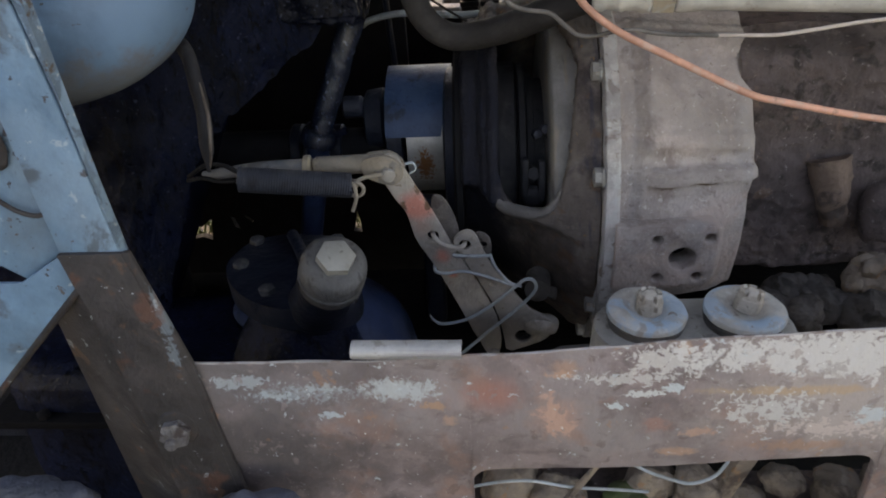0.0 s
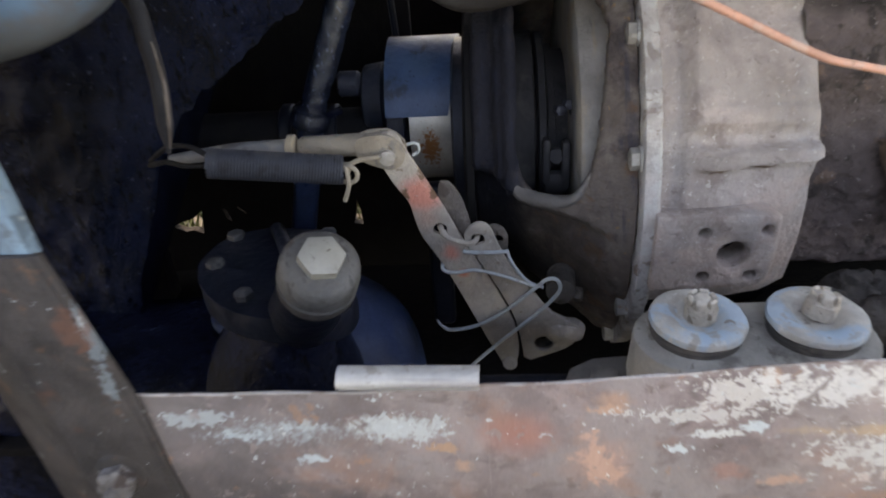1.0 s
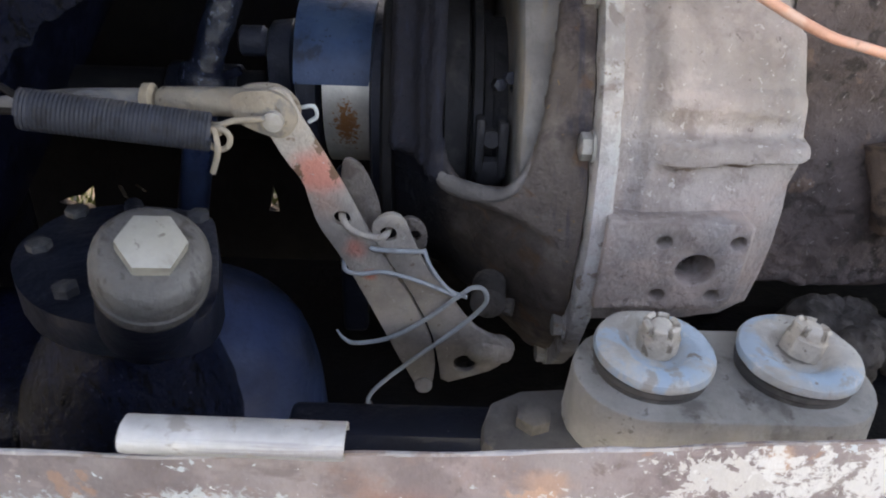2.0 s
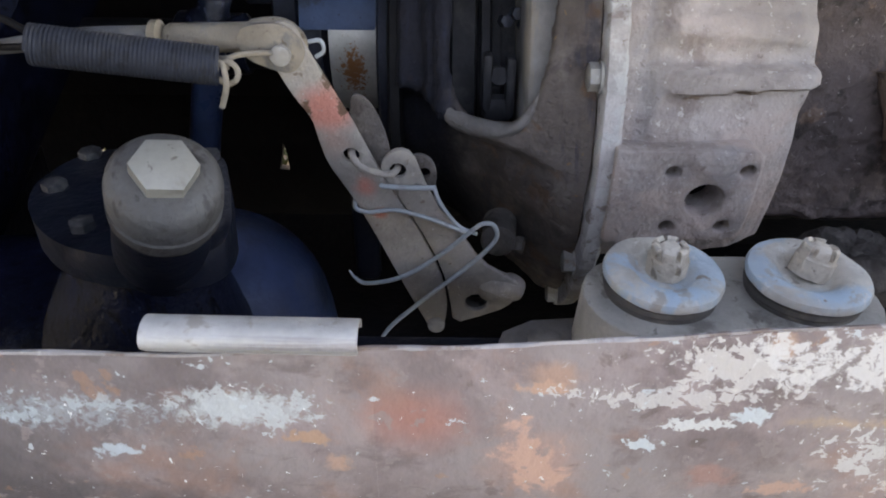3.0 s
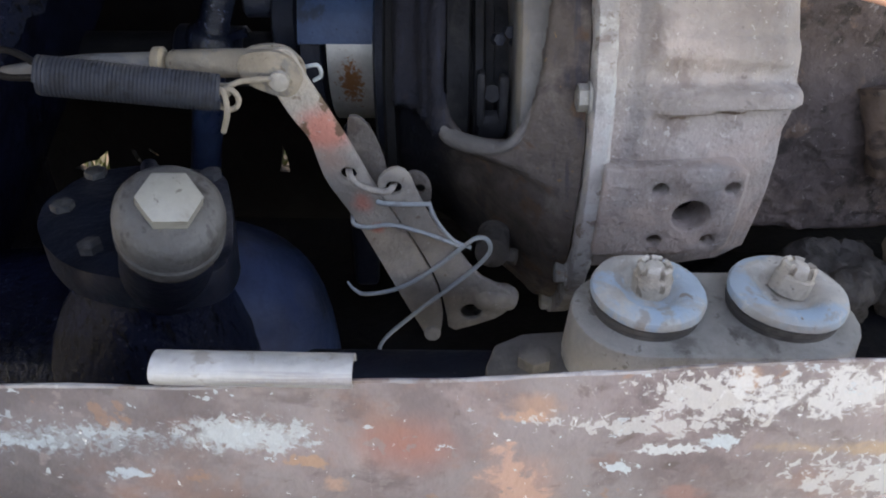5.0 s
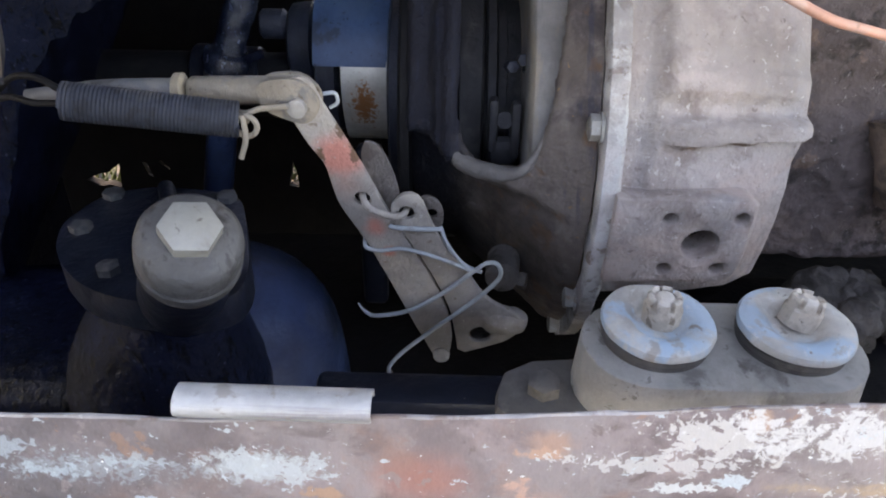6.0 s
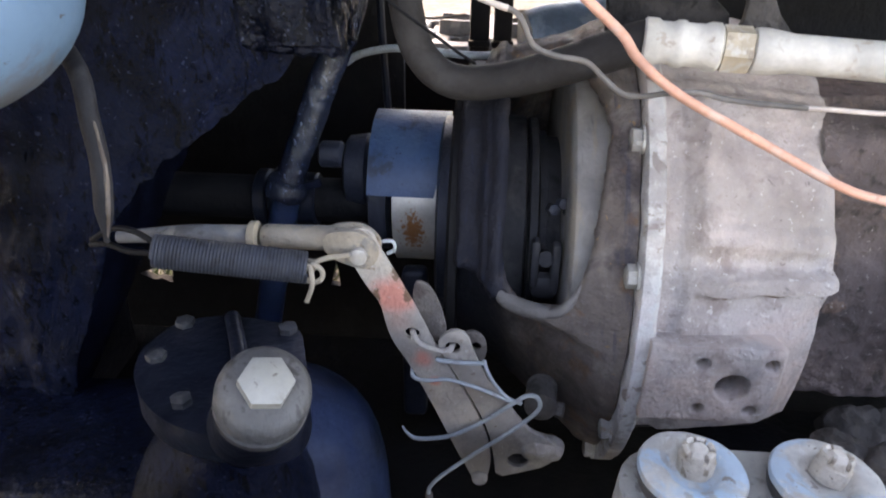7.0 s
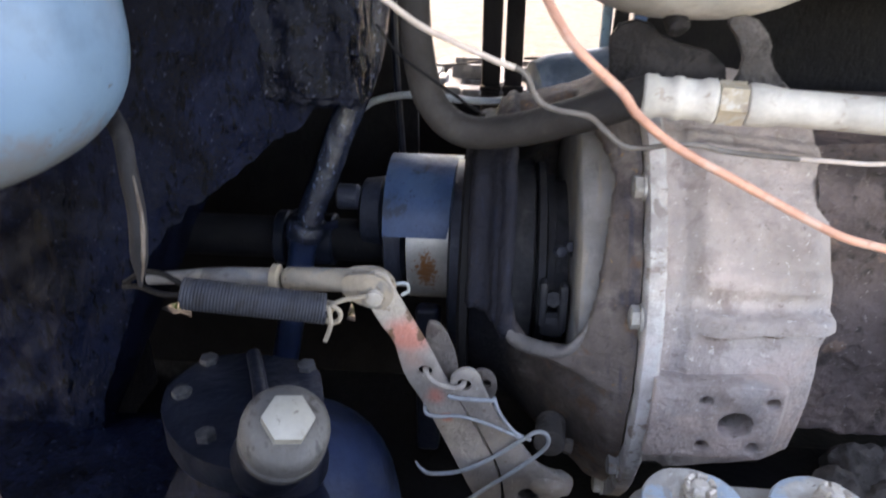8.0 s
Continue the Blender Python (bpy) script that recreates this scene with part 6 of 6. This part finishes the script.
# ---- under the rail ----
def build_under():
    rng = random.Random(21)
    spots = [(0.100, 0.80, 0.487, 0.040), (0.165, 0.78, 0.485, 0.034), (0.345, 0.80, 0.485, 0.042), (0.400, 0.78, 0.480, 0.030), (0.452, 0.80, 0.500, 0.024), (0.520, 0.80, 0.478, 0.040), (0.585, 0.80, 0.48, 0.04), (0.29, 0.82, 0.47, 0.03)]
    for k, (x, y, z, s) in enumerate(spots):
        bm = roughen(roughen(blob((x, y, z - 0.006), (s * 0.92 * (1.0 + 0.25 * math.sin(k * 2.1)), s * 0.85, s * (0.80 + 0.2 * math.cos(k))), 2.5, 0.009, 20, 48, seed=k * 1.9), 0.004, 55, k), 0.002, 120, k)
        solo("roller_lug", bm, M_LUMP, "mud-caked rounded iron lug on the track below the rail", "lug", "lugs below the rail")
    shelf = box((0.3, 0.79, 0.42), (0.9, 0.16, 0.05), 0.01, cuts=8)
    solo("track_shoe", roughen(shelf, 0.006, 16), M_GEAR, "dirt-covered steel track shoe below the rail", "track shoe")
    solo("moss", roughen(blob((0.262, 0.80, 0.462), (0.035, 0.03, 0.014), 2.2, 0.008, 60, 24), 0.003, 120), M_GRASS, "small patch of green moss on the dirt", "moss", kind="stuff")
    solo("loose_wire", sweep([(0.055, 0.74, 0.551), (0.078, 0.74, 0.557), (0.105, 0.74, 0.561), (0.132, 0.74, 0.560), (0.173, 0.742, 0.548), (0.22, 0.744, 0.542), (0.268, 0.748, 0.533)], 0.0019, 8, 6), M_WIRE, "pale loose wire below the rail", "wire")
    solo("bent_wire", sweep([(0.240, 0.742, 0.590), (0.264, 0.74, 0.576), (0.292, 0.74, 0.563), (0.314, 0.74, 0.557), (0.337, 0.74, 0.567), (0.348, 0.738, 0.588), (0.356, 0.735, 0.625)], 0.0020, 8, 6), M_WIRE, "pale bent wire hanging in the slot", "wire")
    solo("twig", sweep([(0.214, 0.735, 0.616), (0.194, 0.735, 0.580), (0.166, 0.735, 0.530)], lambda f: 0.0028 + 0.0018 * f, 8, 4), M_LUMP, "grey twig caught under the rail", "twig")
    solo("link_bar", box((0.385, 0.79, 0.52), (0.022, 0.02, 0.13), 0.004, turn=pose(0, 0, 0, 0, 18, 0)), M_LUMP, "brown iron link bar below the rail", "bar")
    for k, (x, y, z, s) in enumerate(((-0.395, 0.60, 0.668, 0.045), (-0.150, 0.60, 0.660, 0.038), (-0.185, 0.60, 0.655, 0.028), (-0.36, 0.60, 0.668, 0.040))):
        solo("mud_lump", blob((x, y, z), (s, s * 0.8, s * 0.9), 2.4, 0.010, 26, 32, seed=5 + k), M_BLUEMUD, "blue-grey mud lump on the side step", "mud", "mud lumps on the step")
    step = box((-0.35, 0.55, 0.615), (0.7, 0.16, 0.03), 0.006, cuts=4)
    solo("side_step", roughen(step, 0.002, 12), M_BLACK, "black grimy side step below the strut", "step")


build_ground()
build_hood()
build_far_track()
build_rail()
build_clip()
build_strut()
build_tank()
build_engine()
build_filter()
build_pipes()
build_cables()
build_shaft()
build_bell()
build_housing()
build_gearbox()
build_linkage()
build_mount()
build_top_right()
build_under()
